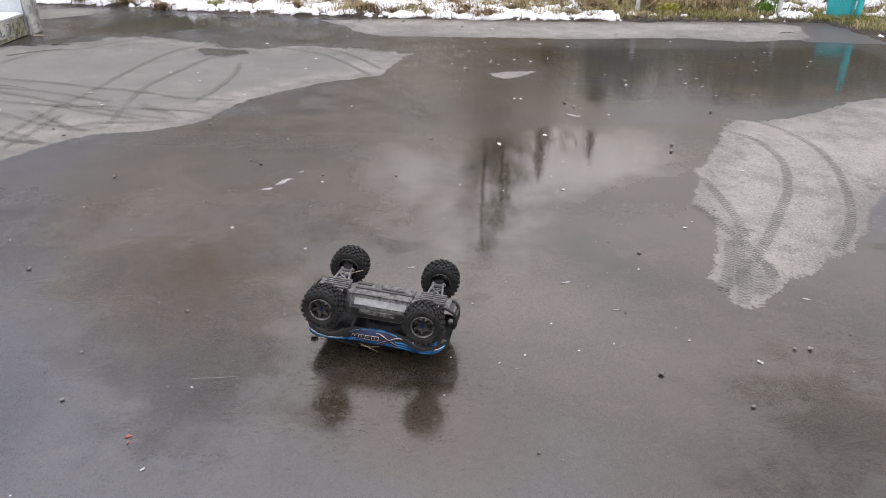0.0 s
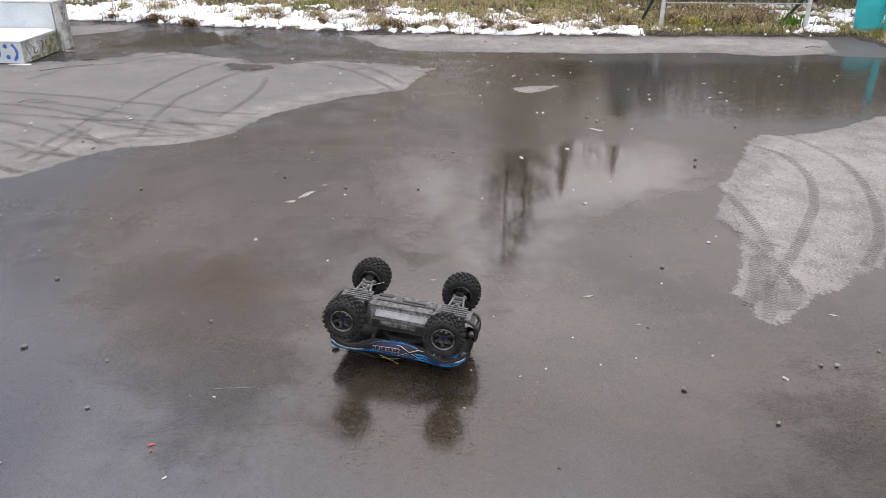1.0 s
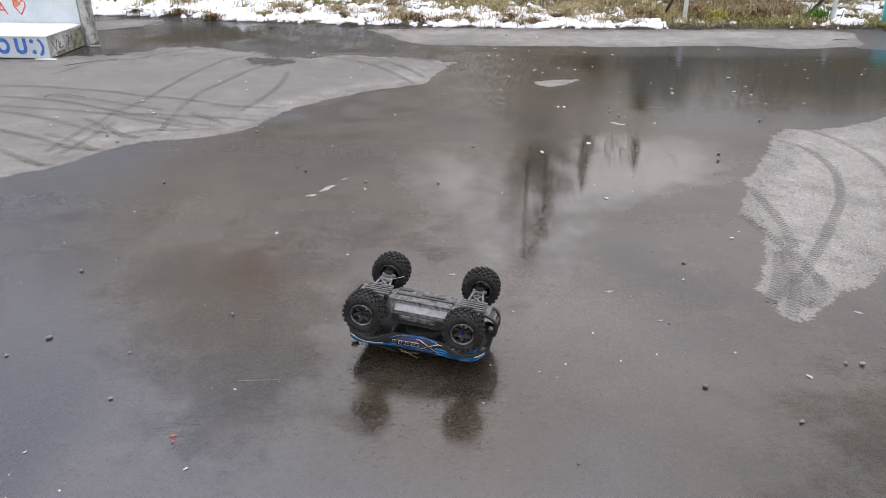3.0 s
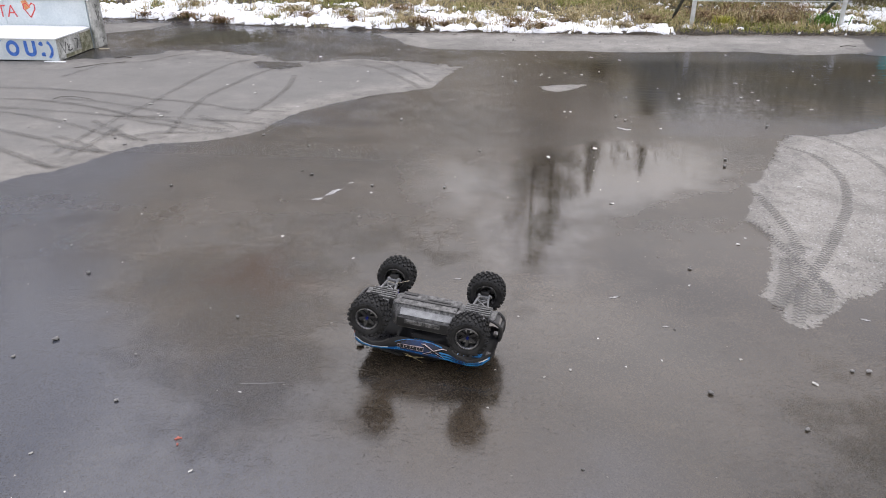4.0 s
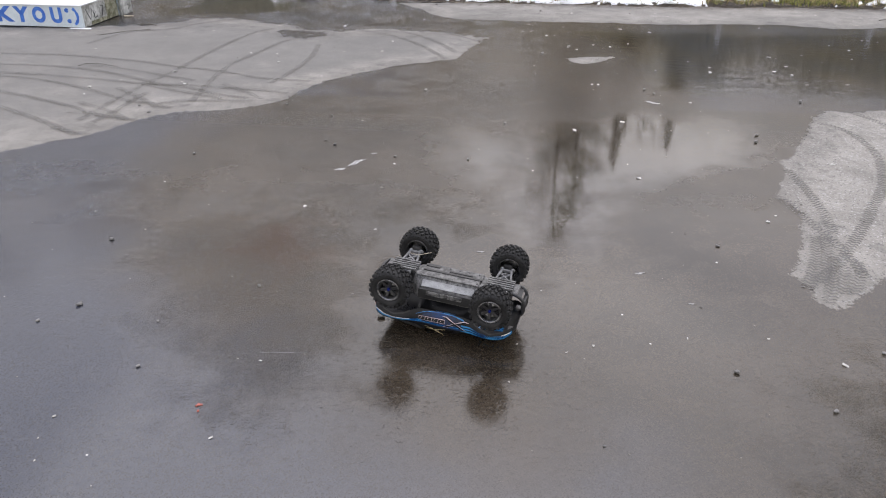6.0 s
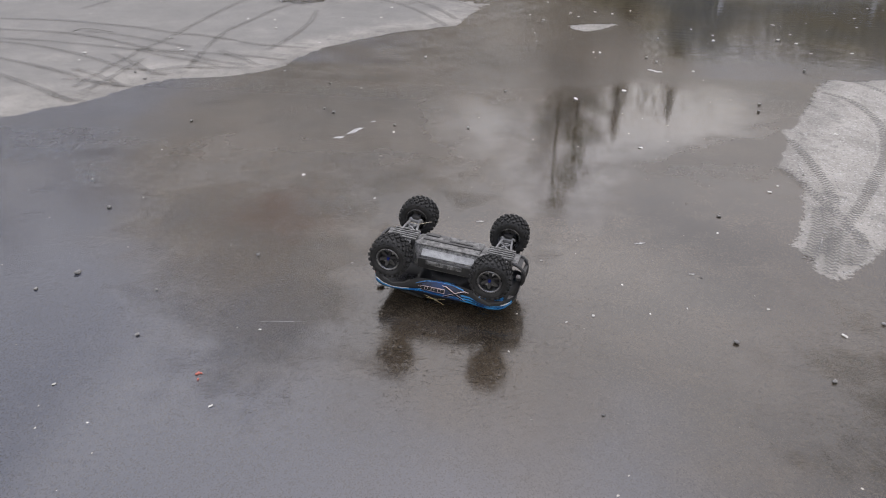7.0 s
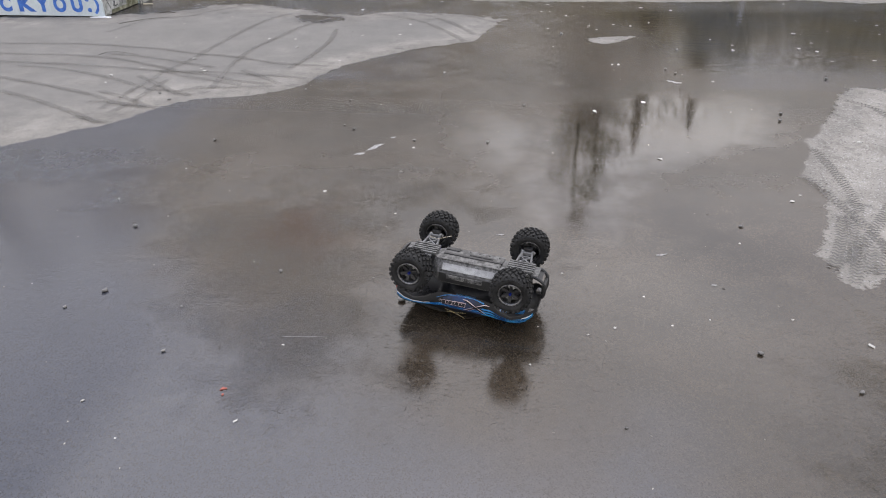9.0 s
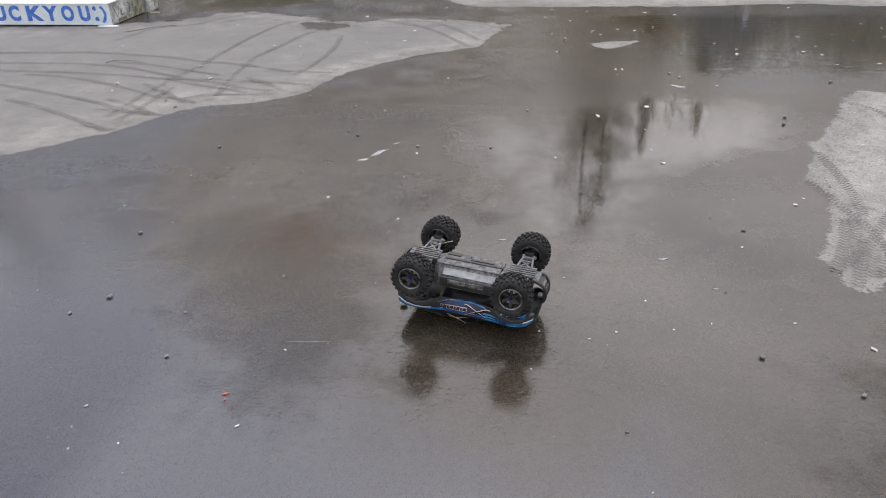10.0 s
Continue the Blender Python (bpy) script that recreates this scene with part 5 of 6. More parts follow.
    for r0, r1 in zip(rows, rows[1:]):
        for j in range(len(r0) - 1):
            bm.faces.new((r0[j], r0[j + 1], r1[j + 1], r1[j]))
    bm.faces.new(rows[0][::-1]), bm.faces.new(rows[-1])
    bmesh.ops.recalc_face_normals(bm, faces=bm.faces)
    tub = part("chassis", bm, DUSTY, top, "dusty black plastic chassis tub")
    part("belly_plate", box_bm(-0.15, -0.064, 0.099, 0.15, 0.006, 0.107, 0.002), DUSTY, tub, "scuffed grey belly plate")
    part("belly_plate", box_bm(-0.145, 0.010, 0.0985, 0.145, 0.064, 0.107, 0.002), DUSTY, tub, "dusty dark belly plate")
    for side in (1, -1):
        a, b = Vector((-0.13, side * 0.0855, 0.1285)), Vector((0.13, side * 0.0855, 0.1285))
        part("side_plate", beam_bm(a, b, 0.034, 0.004, None, (0, side * 0.79, -0.61)), ALU, tub, "bright scuffed metal side plate")
        part("side_rail", box_bm(-0.14, side * 0.106 - 0.006, 0.150, 0.14, side * 0.106 + 0.006, 0.20, 0.003), PLASTIC, tub)
        part("battery_door", box_bm(-0.10, side * 0.106 - 0.010, 0.155, 0.08, side * 0.106 + 0.010, 0.178, 0.003), MUD, tub, "mud-spattered battery door")
        for x in (-0.125, -0.075, -0.025, 0.025, 0.075, 0.125) if side < 0 else (-0.135, 0.135):
            part("screw", rod_bm((x, side * 0.047, 0.097), (x, side * 0.047, 0.1005), 0.0045, 0.004, 8), PLASTIC, tub)
    part("spine", box_bm(-0.145, -0.002, 0.094, 0.145, 0.014, 0.101, 0.002), PLASTIC, tub)
    part("spine_rib", box_bm(-0.145, -0.056, 0.094, -0.075, -0.03, 0.101, 0.002), PLASTIC, tub)
    part("spine_rib", box_bm(-0.02, -0.026, 0.095, 0.10, -0.012, 0.101, 0.002), PLASTIC, tub)

    # front and rear gear cases with ribbed skids, shock towers and bumpers
    for end in (1, -1):
        case = part("gear_case", box_bm(end * 0.243 - 0.062, -0.046, 0.100, end * 0.243 + 0.062, 0.046, 0.175, 0.010), PLASTIC, top)
        for k in range(5):
            y = -0.04 + 0.02 * k
            part("skid_rib", box_bm(end * 0.243 - 0.066, y - 0.0055, 0.089, end * 0.243 + 0.066, y + 0.0055, 0.1005, 0.003), DUSTY, case, "dusty grey skid rib")
        part("skid_nose", box_bm(end * 0.318 - 0.018, -0.046, 0.104, end * 0.318 + 0.018, 0.046, 0.118, 0.005, None, None), DUSTY, case)
        bm = box_bm(-0.006, -0.085, 0.0, 0.006, 0.085, 0.022, 0.003)
        for y in (-0.05, 0.05):
            box_bm(-0.005, y - 0.012, -0.085, 0.005, y + 0.012, 0.004, 0.002, bm)
        tower = part("shock_tower", bm, PLASTIC, case)
        tower.location = (end * 0.243 - end * 0.03, 0, 0.235)
        for side in (1, -1):
            arm = bmesh.new()
            in_y, out_y = side * 0.052, side * 0.166
            z0, z1 = 0.108, 0.098
            for dx0, dx1 in ((-0.038, -0.022), (0.038, 0.022)):
                beam_bm((end * 0.243 + dx0, in_y, z0), (end * 0.243 + dx1, out_y, z1), 0.010, 0.012, arm)
            beam_bm((end * 0.243 - 0.038, in_y, z0), (end * 0.243 + 0.027, side * 0.115, 0.1035), 0.007, 0.010, arm)
            beam_bm((end * 0.243 + 0.038, in_y, z0), (end * 0.243 - 0.027, side * 0.115, 0.1035), 0.007, 0.010, arm)
            beam_bm((end * 0.243 - 0.027, side * 0.115, 0.1035), (end * 0.243 + 0.027, side * 0.115, 0.1035), 0.009, 0.011, arm)
            beam_bm((end * 0.243 - 0.024, side * 0.15, 0.1), (end * 0.243 + 0.024, side * 0.15, 0.1), 0.016, 0.012, arm)
            beam_bm((end * 0.243 - 0.042, in_y, z0), (end * 0.243 + 0.042, in_y, z0), 0.012, 0.016, arm)
            part("lower_arm", arm, ARM_GREY, top, "dusty grey truss suspension arm")
            upper = bmesh.new()
            for dx0, dx1 in ((-0.036, -0.012), (0.036, 0.012)):
                beam_bm((end * 0.243 + dx0, side * 0.055, 0.160), (end * 0.243 + dx1, side * 0.165, 0.138), 0.008, 0.008, upper)
            part("upper_arm", upper, PLASTIC, top)
            part("drive_shaft", rod_bm((end * 0.243, side * 0.045, 0.128), (end * 0.243, side * 0.185, 0.105), 0.007, sides=10), PLASTIC, top)
            part("hub_carrier", box_bm(end * 0.243 - 0.022, side * 0.178 - 0.014, 0.078, end * 0.243 + 0.022, side * 0.178 + 0.014, 0.146, 0.006), PLASTIC, top)
            foot, head = Vector((end * 0.243 - end * 0.024, side * 0.128, 0.118)), Vector((end * 0.243 - end * 0.03, side * 0.078, 0.246))
            shock = part("shock", rod_bm(foot, head, 0.010, sides=12), PLASTIC, top)
            turns = [foot.lerp(head, 0.12 + 0.7 * k / 72) for k in range(73)]
            coil = [p + Vector((0.0165 * math.cos(k * 0.61), 0.0165 * math.sin(k * 0.61), 0)) for k, p in enumerate(turns)]
            part("spring", tube_bm(coil, 0.0028, 5), SPRING_BLUE, shock, "dark blue coil spring")
            part("shock_cap", rod_bm(foot.lerp(head, 0.86), head, 0.0145, sides=12), BLUE_METAL, shock, "blue shock cap")
            for dx in (-0.030, 0.030):
                part("ball_screw", rod_bm((end * 0.243 + dx, side * 0.172, 0.104), (end * 0.243 + dx * 0.9, side * 0.160, 0.090), 0.009, 0.004, sides=10), ALU, top, "pale metal ball screw")
    bumper = part("front_bumper", tube_bm(spline([(0.315, -0.045, 0.112), (0.346, -0.050, 0.120), (0.370, -0.047, 0.146), (0.375, -0.040, 0.190), (0.366, -0.034, 0.222)], 5), 0.008, 8), PLASTIC, top, "black looped plastic bumper")
    part("bumper_bar", tube_bm(spline([(0.315, 0.045, 0.112), (0.346, 0.050, 0.120), (0.370, 0.047, 0.146), (0.375, 0.040, 0.190), (0.366, 0.034, 0.222)], 5), 0.008, 8), PLASTIC, bumper)
    part("bumper_bar", box_bm(0.360, -0.050, 0.150, 0.377, 0.050, 0.195, 0.006), PLASTIC, bumper)
    part("bumper_bar", beam_bm((0.31, 0, 0.116), (0.354, 0, 0.128), 0.086, 0.008), PLASTIC, bumper)
    part("rear_bumper", tube_bm(spline([(-0.315, -0.05, 0.114), (-0.350, -0.055, 0.124), (-0.362, 0, 0.130), (-0.350, 0.055, 0.124), (-0.315, 0.05, 0.114)], 6), 0.009, 8), PLASTIC, top)
    part("rear_mount", box_bm(-0.345, -0.02, 0.12, -0.30, 0.02, 0.20, 0.006), PLASTIC, top)
    part("steering_link", rod_bm((0.285, -0.16, 0.118), (0.285, 0.16, 0.118), 0.0045, sides=8), CHROME, top)
    part("centre_shaft", rod_bm((-0.2, 0, 0.145), (0.2, 0, 0.145), 0.008, sides=10), CHROME, top)
    meshes = wheel_meshes()
    for x, y, steer in ((0.243, 0.222, -4), (0.243, -0.222, -4), (-0.243, 0.222, 0), (-0.243, -0.222, 0)):
        hub = link("wheel", meshes[0], None, top, "black rubber tyre with block tread on a spoked rim")
        hub.matrix_local = Matrix.Translation((x, y, 0.1025)) @ Matrix.Rotation(radians(steer), 4, "Z") @ Matrix.Rotation(0 if y > 0 else math.pi, 4, "Z") @ Matrix.Rotation(radians(steer * 3 + x * 50), 4, "Y")
        link("rim", meshes[1], None, hub, "dark chrome rim")
        link("spokes", meshes[2], None, hub)
        link("hub_nut", meshes[3], None, hub, "blue hub nut")
        link("wheel_disc", meshes[4], None, hub, "dark chrome wheel disc")
    part("straw_blade", tube_bm([(-0.26, -0.11, 0.088), (-0.21, -0.10, 0.086), (-0.15, -0.128, 0.072)], 0.0012, 4), STICK, top, "dry grass blade caught in the arm")
    return top


truck = model_truck(Matrix.Identity(4))
truck_turn = Matrix.Rotation(radians(-9.5), 4, "Z") @ Matrix.Rotation(radians(-2.0), 4, "X") @ Matrix.Rotation(math.pi, 4, "X") @ Matrix.Rotation(radians(-4.0), 4, "Y")
bpy.context.view_layer.update()
lowest = min((truck_turn @ o.matrix_world @ v.co).z for o in truck.children_recursive if o.type == "MESH" for v in o.data.vertices)
middle = truck_turn @ Vector((0, 0, 0.1025))
truck.matrix_world = Matrix.Translation((-0.254 - middle.x, 3.165 - middle.y, 0.001 - lowest)) @ truck_turn

# ---------------------------------------------------------------- prints, pebbles and litter on the asphalt


prints_laid = itertools.count()


def ribbon(points, width, material, label):
    lift = 0.003 + 0.0003 * next(prints_laid)
    line = spline([(x, y, lift) for x, y in points], 12)
    bm = bmesh.new()
    uv = bm.loops.layers.uv.new("UVMap")
    gone, rows = 0.0, []
    for n, p in enumerate(line):
        if n:
            gone += (p - line[n - 1]).length
        way = (line[min(n + 1, len(line) - 1)] - line[max(n - 1, 0)]).normalized()
        side = Vector((-way.y, way.x, 0)) * width / 2
        rows.append((bm.verts.new(p - side), bm.verts.new(p + side), gone))
    for (a, b, g0), (c, d, g1) in zip(rows, rows[1:]):
        face = bm.faces.new((a, c, d, b))
        for loop, at in zip(face.loops, ((0, g0), (0, g1), (1, g1), (1, g0))):
            loop[uv].uv = at
    ob = part("tyre_print", bm, material, None)
    ob.visible_shadow = False
    tagged(ob, label, "tyre print", "tyre prints on the asphalt", "structure")


for line in ([(2.69, 6.76), (2.79, 6.69), (2.88, 6.52), (2.91, 6.26), (2.89, 5.96), (2.8, 5.63), (2.66, 5.27), (2.48, 4.95), (2.34, 4.7), (2.21, 4.48), (2.08, 4.27), (1.92, 4.03), (1.76, 3.84)],
             [(3.11, 7.15), (3.2, 6.97), (3.27, 6.79), (3.34, 6.45), (3.31, 5.96), (3.18, 5.45), (2.99, 4.95), (2.79, 4.57), (2.59, 4.29)],
             [(2.08, 5.57), (2.1, 5.28), (2.1, 4.97), (2.09, 4.71), (2.05, 4.46)],
             [(1.87, 5.0), (1.93, 4.78), (1.97, 4.56), (2.01, 4.38), (2.03, 4.16), (2.04, 3.9)],
             [(1.93, 4.41), (1.84, 4.13), (1.75, 3.91), (1.67, 3.74)],
             [(1.95, 4.14), (1.84, 3.85), (1.73, 3.58)],
             [(2.06, 4.11), (2.02, 3.93), (1.89, 3.7)], [(1.98, 4.42), (1.91, 4.14), (1.78, 3.78)], [(1.97, 4.04), (1.85, 3.7)],
             [(-2.2, 10.11), (-1.9, 9.95), (-1.55, 9.67), (-1.27, 9.31), (-1.05, 8.96), (-0.88, 8.66)],
             [(-1.65, 10.12), (-1.35, 9.86), (-1.04, 9.45), (-0.8, 9.01)]):
    ribbon(line, 0.092, PRINT, "wet block-tread tyre print across the dry asphalt")
for line in ([(-5.44, 8.86), (-5.36, 9.19), (-5.29, 9.5), (-5.08, 9.7), (-4.79, 9.83), (-4.58, 10.19), (-4.31, 10.54), (-4.02, 10.65)],
             [(-7.2, 8.15), (-6.4, 8.22), (-5.75, 8.25), (-5.34, 8.26), (-4.74, 8.16), (-4.29, 8.07), (-3.82, 7.9), (-3.54, 7.86), (-3.22, 7.76), (-2.81, 7.59), (-2.55, 7.55), (-2.2, 7.51)],
             [(-6.9, 7.72), (-6.1, 7.76), (-5.44, 7.76), (-5.1, 7.74), (-4.66, 7.64), (-4.25, 7.47), (-3.93, 7.32), (-3.65, 7.17), (-3.35, 7.11), (-2.99, 6.93), (-2.64, 6.84)],
             [(-4.83, 7.84), (-4.55, 7.79), (-4.08, 7.64), (-3.77, 7.51), (-3.41, 7.38)],
             [(-6.6, 7.45), (-5.9, 7.43), (-5.22, 7.4), (-4.81, 7.35), (-4.41, 7.3), (-3.93, 7.21), (-3.4, 7.21), (-2.95, 7.15), (-2.65, 7.13), (-2.31, 7.06)],
             [(-5.6, 7.3), (-5.1, 7.22), (-4.64, 7.06), (-4.15, 6.83), (-3.75, 6.6), (-3.5, 6.55), (-3.25, 6.43)],
             [(-3.41, 10.07), (-3.59, 9.76), (-3.7, 9.15), (-3.76, 8.38), (-3.78, 7.81), (-3.81, 7.46), (-3.87, 7.19), (-3.86, 6.93), (-3.89, 6.66), (-3.89, 6.34), (-3.9, 5.98)],
             [(-2.78, 9.77), (-2.89, 9.62), (-3.07, 9.21), (-3.17, 8.65), (-3.27, 8.16), (-3.26, 7.62), (-3.21, 7.19), (-3.13, 6.65)],
             [(-2.55, 9.19), (-2.48, 8.66), (-2.48, 8.17), (-2.53, 7.68), (-2.59, 7.39)],
             [(-5.8, 6.95), (-5.2, 6.76), (-4.69, 6.57), (-4.17, 6.35), (-3.85, 6.17), (-3.55, 6.1)], [(-5.2, 6.42), (-4.75, 6.22), (-4.31, 5.98), (-4.0, 5.8), (-3.71, 5.61)], [(-3.7, 6.9), (-3.71, 6.53), (-3.71, 6.22), (-3.74, 5.93)],
             [(-4.12, 6.18), (-3.9, 6.17), (-3.65, 6.09), (-3.39, 6.05)], [(-4.02, 5.76), (-3.81, 5.69), (-3.6, 5.62)],
             [(-3.93, 7.21), (-3.55, 7.03), (-3.21, 6.91), (-2.87, 6.78)], [(-3.42, 6.55), (-3.22, 6.68), (-2.9, 6.71), (-2.53, 6.77)],
             [(-4.07, 7.01), (-3.69, 6.71), (-3.36, 6.42)], [(-4.19, 6.49), (-3.8, 6.28), (-3.47, 6.05)], [(-3.06, 7.28), (-2.73, 7.03), (-2.49, 6.82)],
             [(-0.97, 10.08), (-0.75, 9.81), (-0.57, 9.6)]):
    ribbon(line, 0.085, SOFT_PRINT, "faint wet tyre print across the dry asphalt")


def pebble_mesh(seed, squash, rough=0.72):
    r = random.Random(seed)
    bm = bmesh.new()
    bmesh.ops.create_icosphere(bm, subdivisions=1, radius=1.0)
    for v in bm.verts:
        v.co *= r.uniform(rough, 1.12)
        v.co.z *= squash
        v.co.x *= 1.25
    low = min(v.co.z for v in bm.verts)
    for v in bm.verts:
        v.co.z -= low
    me = bpy.data.meshes.new("pebble")
    bm.to_mesh(me)
    bm.free()
    return me


litter_rng = random.Random(21)
dark_shapes = [pebble_mesh(k, 0.7) for k in range(5)]
pale_shapes = [pebble_mesh(20 + k, 0.35, 0.42) for k in range(5)]
scrap_shapes = [pebble_mesh(60 + k, 0.16, 0.30) for k in range(6)]
for shape in scrap_shapes:
    shape.materials.append(SCRAP)
for shape in dark_shapes:
    shape.materials.append(STONE_DARK)
for shape in pale_shapes:
    shape.materials.append(STONE_PALE)


def drop(shapes, name, label, category, group, x, y, size):
    size *= 0.8
    ob = new(name, litter_rng.choice(shapes))
    ob.matrix_world = pose(x, y, -0.001, 0, 0, litter_rng.uniform(0, 360)) @ Matrix.Diagonal((size, size, size, 1))
    tagged(ob, label, category, group)


for x, y, size in [(-2.44, 3.83, .020), (-2.23, 3.1, .021), (-1.35, 3.4, .015), (-2.54, 5.32, .021), (-1.67, 2.63, .014), (-1.58, 5.75, .014), (-1.48, 5.66, .019), (-.94, 5.45, .018),
                   (-.36, 5.47, .017), (1.28, 4.2, .016), (1.1, 2.91, .017), (1.46, 2.68, .016), (1.84, 3.15, .013), (1.92, 3.15, .018), (2.0, 6.16, .021), (2.05, 6.34, .019),
                   (2.73, 7.4, .022), (1.27, 7.65, .019), (1.35, 7.51, .021), (-.11, 6.4, .016), (-2.2, 6.7, .018), (-3.57, 6.47, .02), (-3.39, 6.29, .021), (-2.36, 2.93, .014), (-.625, 3.18, .026)]:
    drop(dark_shapes, "pebble", "small dark pebble lying on the wet asphalt", "pebble", "pebbles", x, y, size)
for x, y, size in [(-.95, 7.35, .018), (-1.69, 6.41, .017), (1.49, 8.44, .02), (.24, 9.12, .022), (-2.75, 4.2, .012), (.45, 2.35, .009), (-1.75, 3.0, .01), (2.2, 3.3, .012)]:
    drop(dark_shapes, "pebble", "small dark pebble lying on the wet asphalt", "pebble", "pebbles", x, y, size)
for x, y, size in [(-1.86, 2.26, .012), (.2, 3.54, .011), (1.32, 3.21, .011), (.92, 3.17, .009), (1.62, 3.03, .020), (-.85, 4.17, .013), (-1.39, 4.46, .020), (.5, 6.27, .03), (.93, 5.24, .022),
                   (2.47, 5.72, .03), (-2.52, 4.75, .01), (-.92, 5.31, .018), (-1.15, 2.21, .012), (1.23, 3.98, .012), (.73, 3.1, .010), (-1.6, 2.06, .008), (-.58, 3.17, .009), (-1.12, 2.74, .010),
                   (-2.48, 10.35, .035), (1.76, 4.7, .016), (1.68, 4.59, .018), (.75, 7.79, .022), (.81, 7.79, .022), (-3.76, 7.7, .03)]:
    drop(pale_shapes, "stone_chip", "pale stone chip lying on the asphalt", "stone chip", "stone chips", x, y, size)
for x, y, size in [(-3.45, 7.24, .03), (-4.37, 7.01, .03), (-4.3, 6.78, .018), (-2.78, 8.27, .022), (-1.67, 9.52, .025), (-3.24, 8.64, .028), (.94, 6.57, .03), (1.66, 7.25, .02), (2.08, 8.45, .03),
                   (1.09, 9.58, .025), (1.33, 9.76, .025), (2.8, 8.56, .03), (2.96, 8.44, .03), (.08, 3.02, .008), (.32, 2.98, .010), (.62, 3.35, .010), (.05, 2.72, .008), (-.62, 3.62, .012), (.45, 3.05, .012)]:
    drop(pale_shapes, "stone_chip", "pale stone chip lying on the asphalt", "stone chip", "stone chips", x, y, size)


for row in ([(0.7, 11.78, 0.049), (0.06, 10.85, 0.029), (-0.02, 10.37, 0.028), (0.09, 10.38, 0.028), (0.3, 10.14, 0.027), (0.54, 10.73, 0.028), (1.32, 10.69, 0.046), (1.7, 10.53, 0.037), (0.56, 9.49, 0.023), (0.67, 9.37, 0.023), (0.89, 9.65, 0.027), (0.08, 9.38, 0.023), (0.14, 8.5, 0.025), (1.93, 8.93, 0.023), (1.97, 11.95, 0.030), (2.12, 11.73, 0.030)],
            [(4.71, 11.41, 0.048), (3.27, 11.03, 0.029), (4.4, 10.38, 0.028), (4.82, 9.88, 0.027), (4.64, 9.56, 0.026), (4.03, 9.78, 0.032), (3.89, 9.31, 0.026), (3.36, 9.44, 0.025), (3.87, 10.02, 0.026), (2.13, 8.68, 0.028), (2.93, 9.28, 0.034), (3.01, 8.84, 0.025), (3, 8.07, 0.027), (3.43, 8.13, 0.027), (4.38, 12.14, 0.031), (4.99, 12.01, 0.030)],
            [(-5.2, 8.62, 0.025), (-3.53, 7.35, 0.023), (-3.7, 7.19, 0.023), (-4.18, 9.83, 0.030), (-4.66, 9.4, 0.026), (-5, 10.62, 0.028), (-4.19, 7.31, 0.023), (-2.92, 8.66, 0.028), (-2.15, 8.9, 0.025), (-1.7, 8.97, 0.028), (-2.14, 7.75, 0.026), (-3.4, 10.28, 0.028), (-2.8, 11.26, 0.029), (-1.45, 11, 0.032), (-3.79, 11.74, 0.030)]):
    for x, y, size in row:
        drop(scrap_shapes, "pale_scrap", "small pale flake lying flat on the asphalt", "scrap", "pale flakes", x, y, size)


for x, y, size in [(-1.85, 2.13, 0.007), (-1.79, 2.01, 0.010), (-1.5, 1.91, 0.008), (-1.15, 1.78, 0.006), (-1.53, 1.72, 0.007), (-1.16, 3.13, 0.007), (-1.15, 2.69, 0.006), (-0.94, 2.08, 0.005), (1.36, 2.08, 0.011), (0.47, 1.94, 0.010), (0.52, 2.04, 0.007), (0.74, 2.42, 0.005), (0.66, 2.19, 0.005), (0.4, 2.94, 0.008), (1.17, 2.63, 0.006), (0.38, 3.33, 0.006)]:
    drop(scrap_shapes, "pale_scrap", "tiny pale flake lying on the wet asphalt", "scrap", "pale flakes", x, y, size)


def grit_field():
    """Fine loose grit and scraps all over the yard."""
    r = random.Random(33)
    verts, faces = [], []
    for n in range(800):
        x, y = r.uniform(-6, 5.5), r.uniform(1.3, 12.4)
        s = r.uniform(0.0015, 0.004) * (1 + y * 0.10 + max(y - 8, 0) * 0.22) * (2.0 if r.random() < 0.05 else 1.0)
        k = len(verts)
        a = r.uniform(0, 6.28)
        ca, sa = math.cos(a) * s, math.sin(a) * s
        verts += [(x - ca * 1.5, y - sa * 1.5, 0.0), (x + sa, y - ca, 0.0), (x + ca * 1.3, y + sa * 1.3, 0.0), (x - sa, y + ca, 0.0), (x, y, s * 0.9)]
        faces += [(k, k + 1, k + 4), (k + 1, k + 2, k + 4), (k + 2, k + 3, k + 4), (k + 3, k, k + 4)]
    me = bpy.data.meshes.new("grit")
    me.from_pydata(verts, [], faces)
    tagged(link("grit", me, varied("loose_grit", (0.03, 0.027, 0.024), (0.30, 0.28, 0.25), 0.7)), "fine pale and dark grit on the asphalt", "grit", kind="stuff")


grit_field()


def flat_scrap(name, label, category, x, y, long, wide, turn, material, seed, rough=0.35, lift=0.004, group=""):
    """A thin ragged flake lying on the ground."""
    r = random.Random(seed)
    bm = bmesh.new()
    count = 14
    ring = []
    for k in range(count):
        a = 2 * math.pi * k / count
        s = 1 - rough * r.random()
        ring.append((long / 2 * math.cos(a) * s, wide / 2 * math.sin(a) * s))
    low = [bm.verts.new((a, b, 0)) for a, b in ring]
    high = [bm.verts.new((a * 0.94, b * 0.94, lift * r.uniform(0.7, 1.2))) for a, b in ring]
    bm.faces.new(high)
    for k in range(count):
        bm.faces.new((low[k], low[(k + 1) % count], high[(k + 1) % count], high[k]))
    ob = part(name, bm, material, None)
    ob.matrix_world = pose(x, y, 0.0005, 0, 0, turn)
    tagged(ob, label, category, group)
    return ob


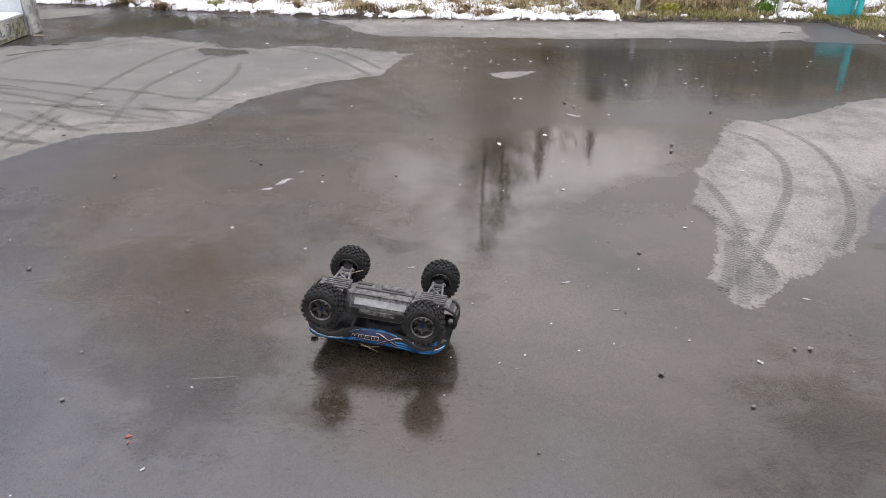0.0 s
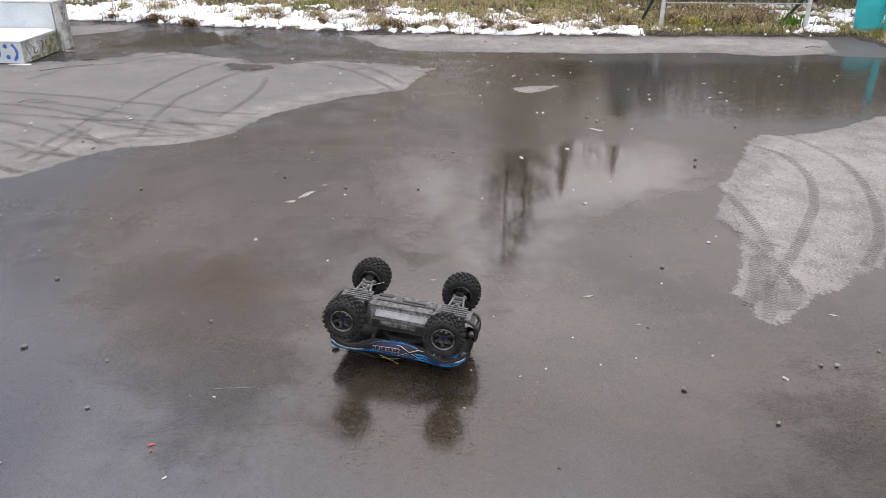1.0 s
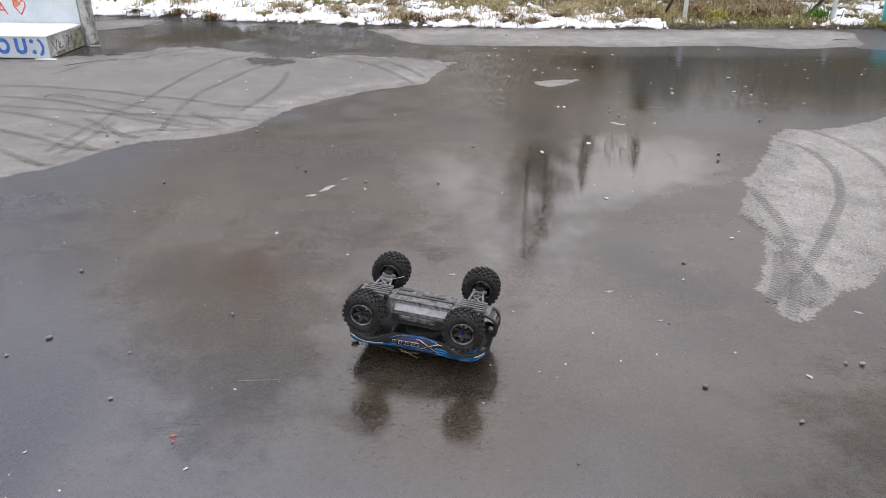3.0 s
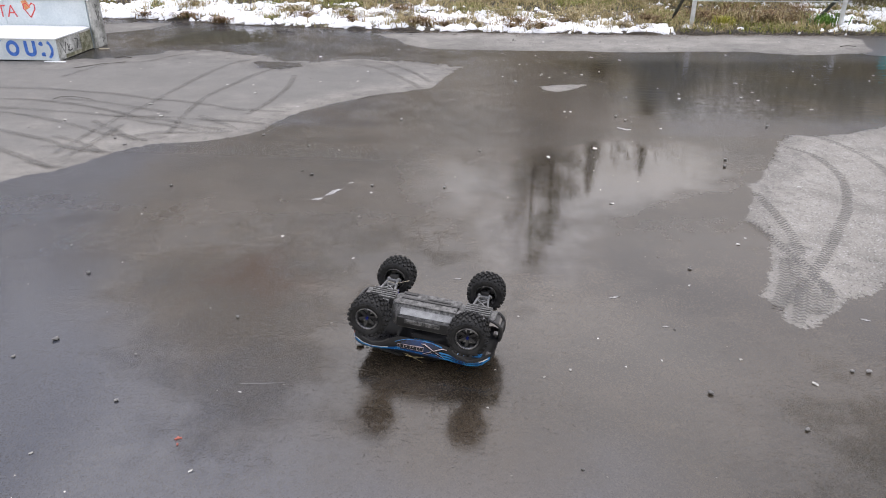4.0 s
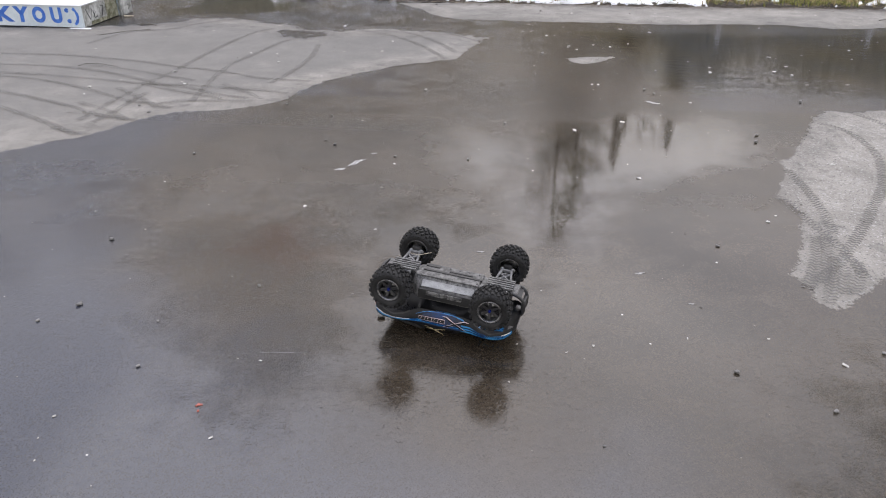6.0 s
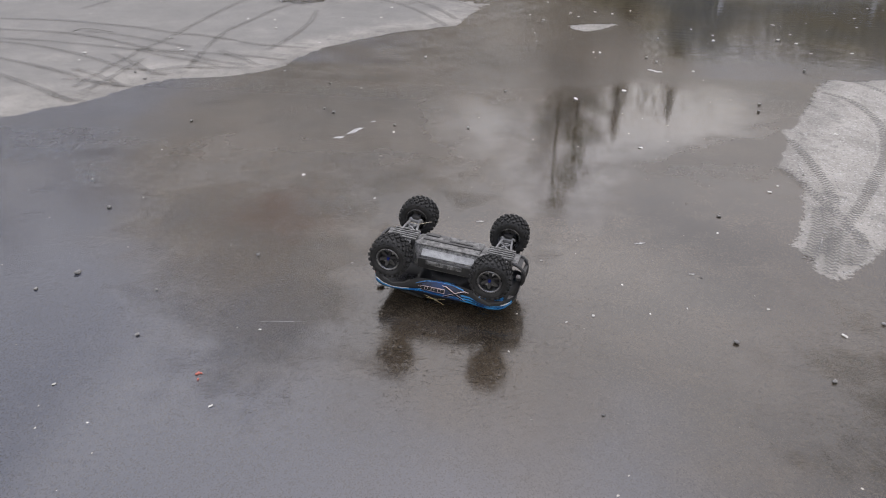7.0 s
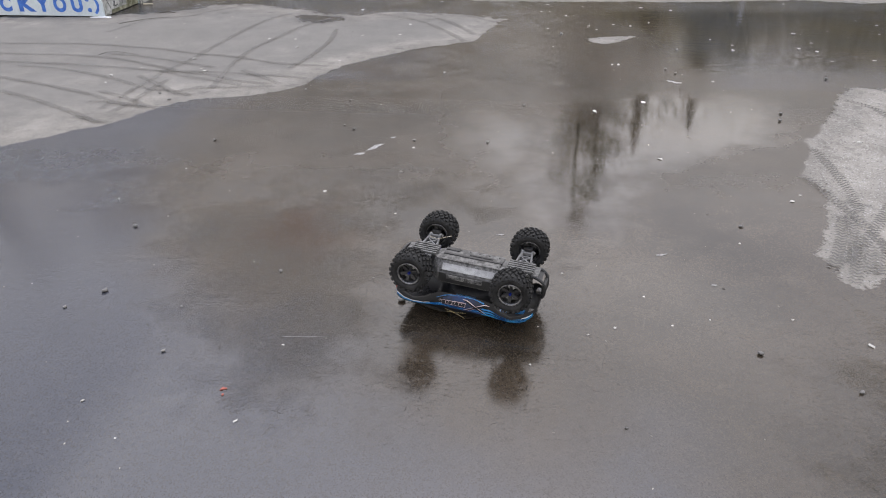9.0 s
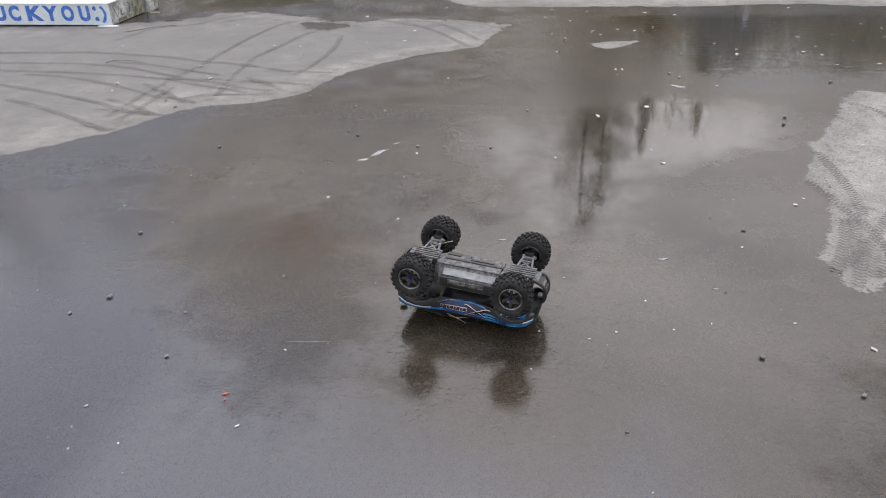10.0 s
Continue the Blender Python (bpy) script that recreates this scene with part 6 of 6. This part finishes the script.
flat_scrap("red_leaf", "small red fallen leaf on the wet asphalt", "leaf", -1.28, 2.40, .036, .022, 20, RED_LEAF, 1, 0.75, lift=0.006)
flat_scrap("red_leaf", "small red fallen leaf on the wet asphalt", "leaf", -1.268, 2.362, .015, .010, 70, RED_LEAF, 2, lift=0.005)
for n, (x, y, long, wide, turn) in enumerate([(-1.22, 5.30, .22, .075, 58), (-1.31, 5.15, .12, .05, 35), (-1.12, 5.51, .07, .025, 45), (1.285, 7.22, .16, .05, -30), (1.32, 7.19, .1, .05, 10),
                                              (.76, 3.80, .10, .022, 20), (2.12, 3.66, .07, .02, -25), (-.16, 3.95, .06, .02, 10), (1.0, 3.5, .05, .014, 0)]):
    flat_scrap("pale_scuff", "pale chalky scuff on the asphalt", "scuff", x, y, long, wide, turn, SCUFF, 10 + n, 0.6, 0.002, "scuffs")
flat_scrap("scratch", "long pale scratch in the asphalt", "scratch", -1.045, 2.815, .27, .007, 7, FAINT, 31, 0.5, 0.0015)


def twig(points, radius, label, material=STICK, name="twig"):
    ob = part(name, tube_bm([(x, y, z + radius) for x, y, z in points], radius, 5, None, lambda s: 1 - 0.4 * s), material, None)
    tagged(ob, label, "twig")


twig([(-4.95, 7.80, 0), (-4.9, 7.88, .01), (-4.76, 7.90, .01), (-4.5, 7.84, 0)], 0.0028, "thin dark twig lying on the dry asphalt", BARK)
twig([(-5.84, 10.58, 0), (-5.70, 10.60, 0)], 0.012, "pale bit of wood lath beside the bench")
twig([(-5.55, 9.35, 0), (-5.3, 9.6, .006), (-5.05, 9.78, 0)], 0.0035, "thin dark twig lying on the dry asphalt", BARK)
twig([(5.18, 11.84, 0), (5.3, 11.87, .008), (5.42, 11.86, 0)], 0.006, "short dark stick lying on the dry asphalt", BARK)
twig([(-3.68, 12.32, 0), (-3.5, 12.28, .008), (-3.34, 12.2, 0)], 0.010, "short dark stick lying at the edge of the water", BARK)
twig([(-5.3, 10.02, 0), (-5.2, 10.05, .006), (-5.08, 10.03, 0)], 0.009, "short dark stick lying on the dry asphalt", BARK)
back = truck.matrix_world.inverted()
for line in ([(-.37, 2.985, .100), (-.33, 2.975, .088), (-.275, 2.965, .062)], [(-.36, 2.985, .085), (-.32, 2.97, .088), (-.27, 2.975, .086)]):
    part("straw_blade", tube_bm([back @ Vector(p) for p in line], 0.0008, 4), STRAW, truck, "dry grass blade caught under the body")
flat_scrap("ice_sliver", "thin white sliver of ice at the foot of the bench", "ice", -6.0, 9.69, .36, .05, 2, SNOW, 77, 0.3, 0.012)
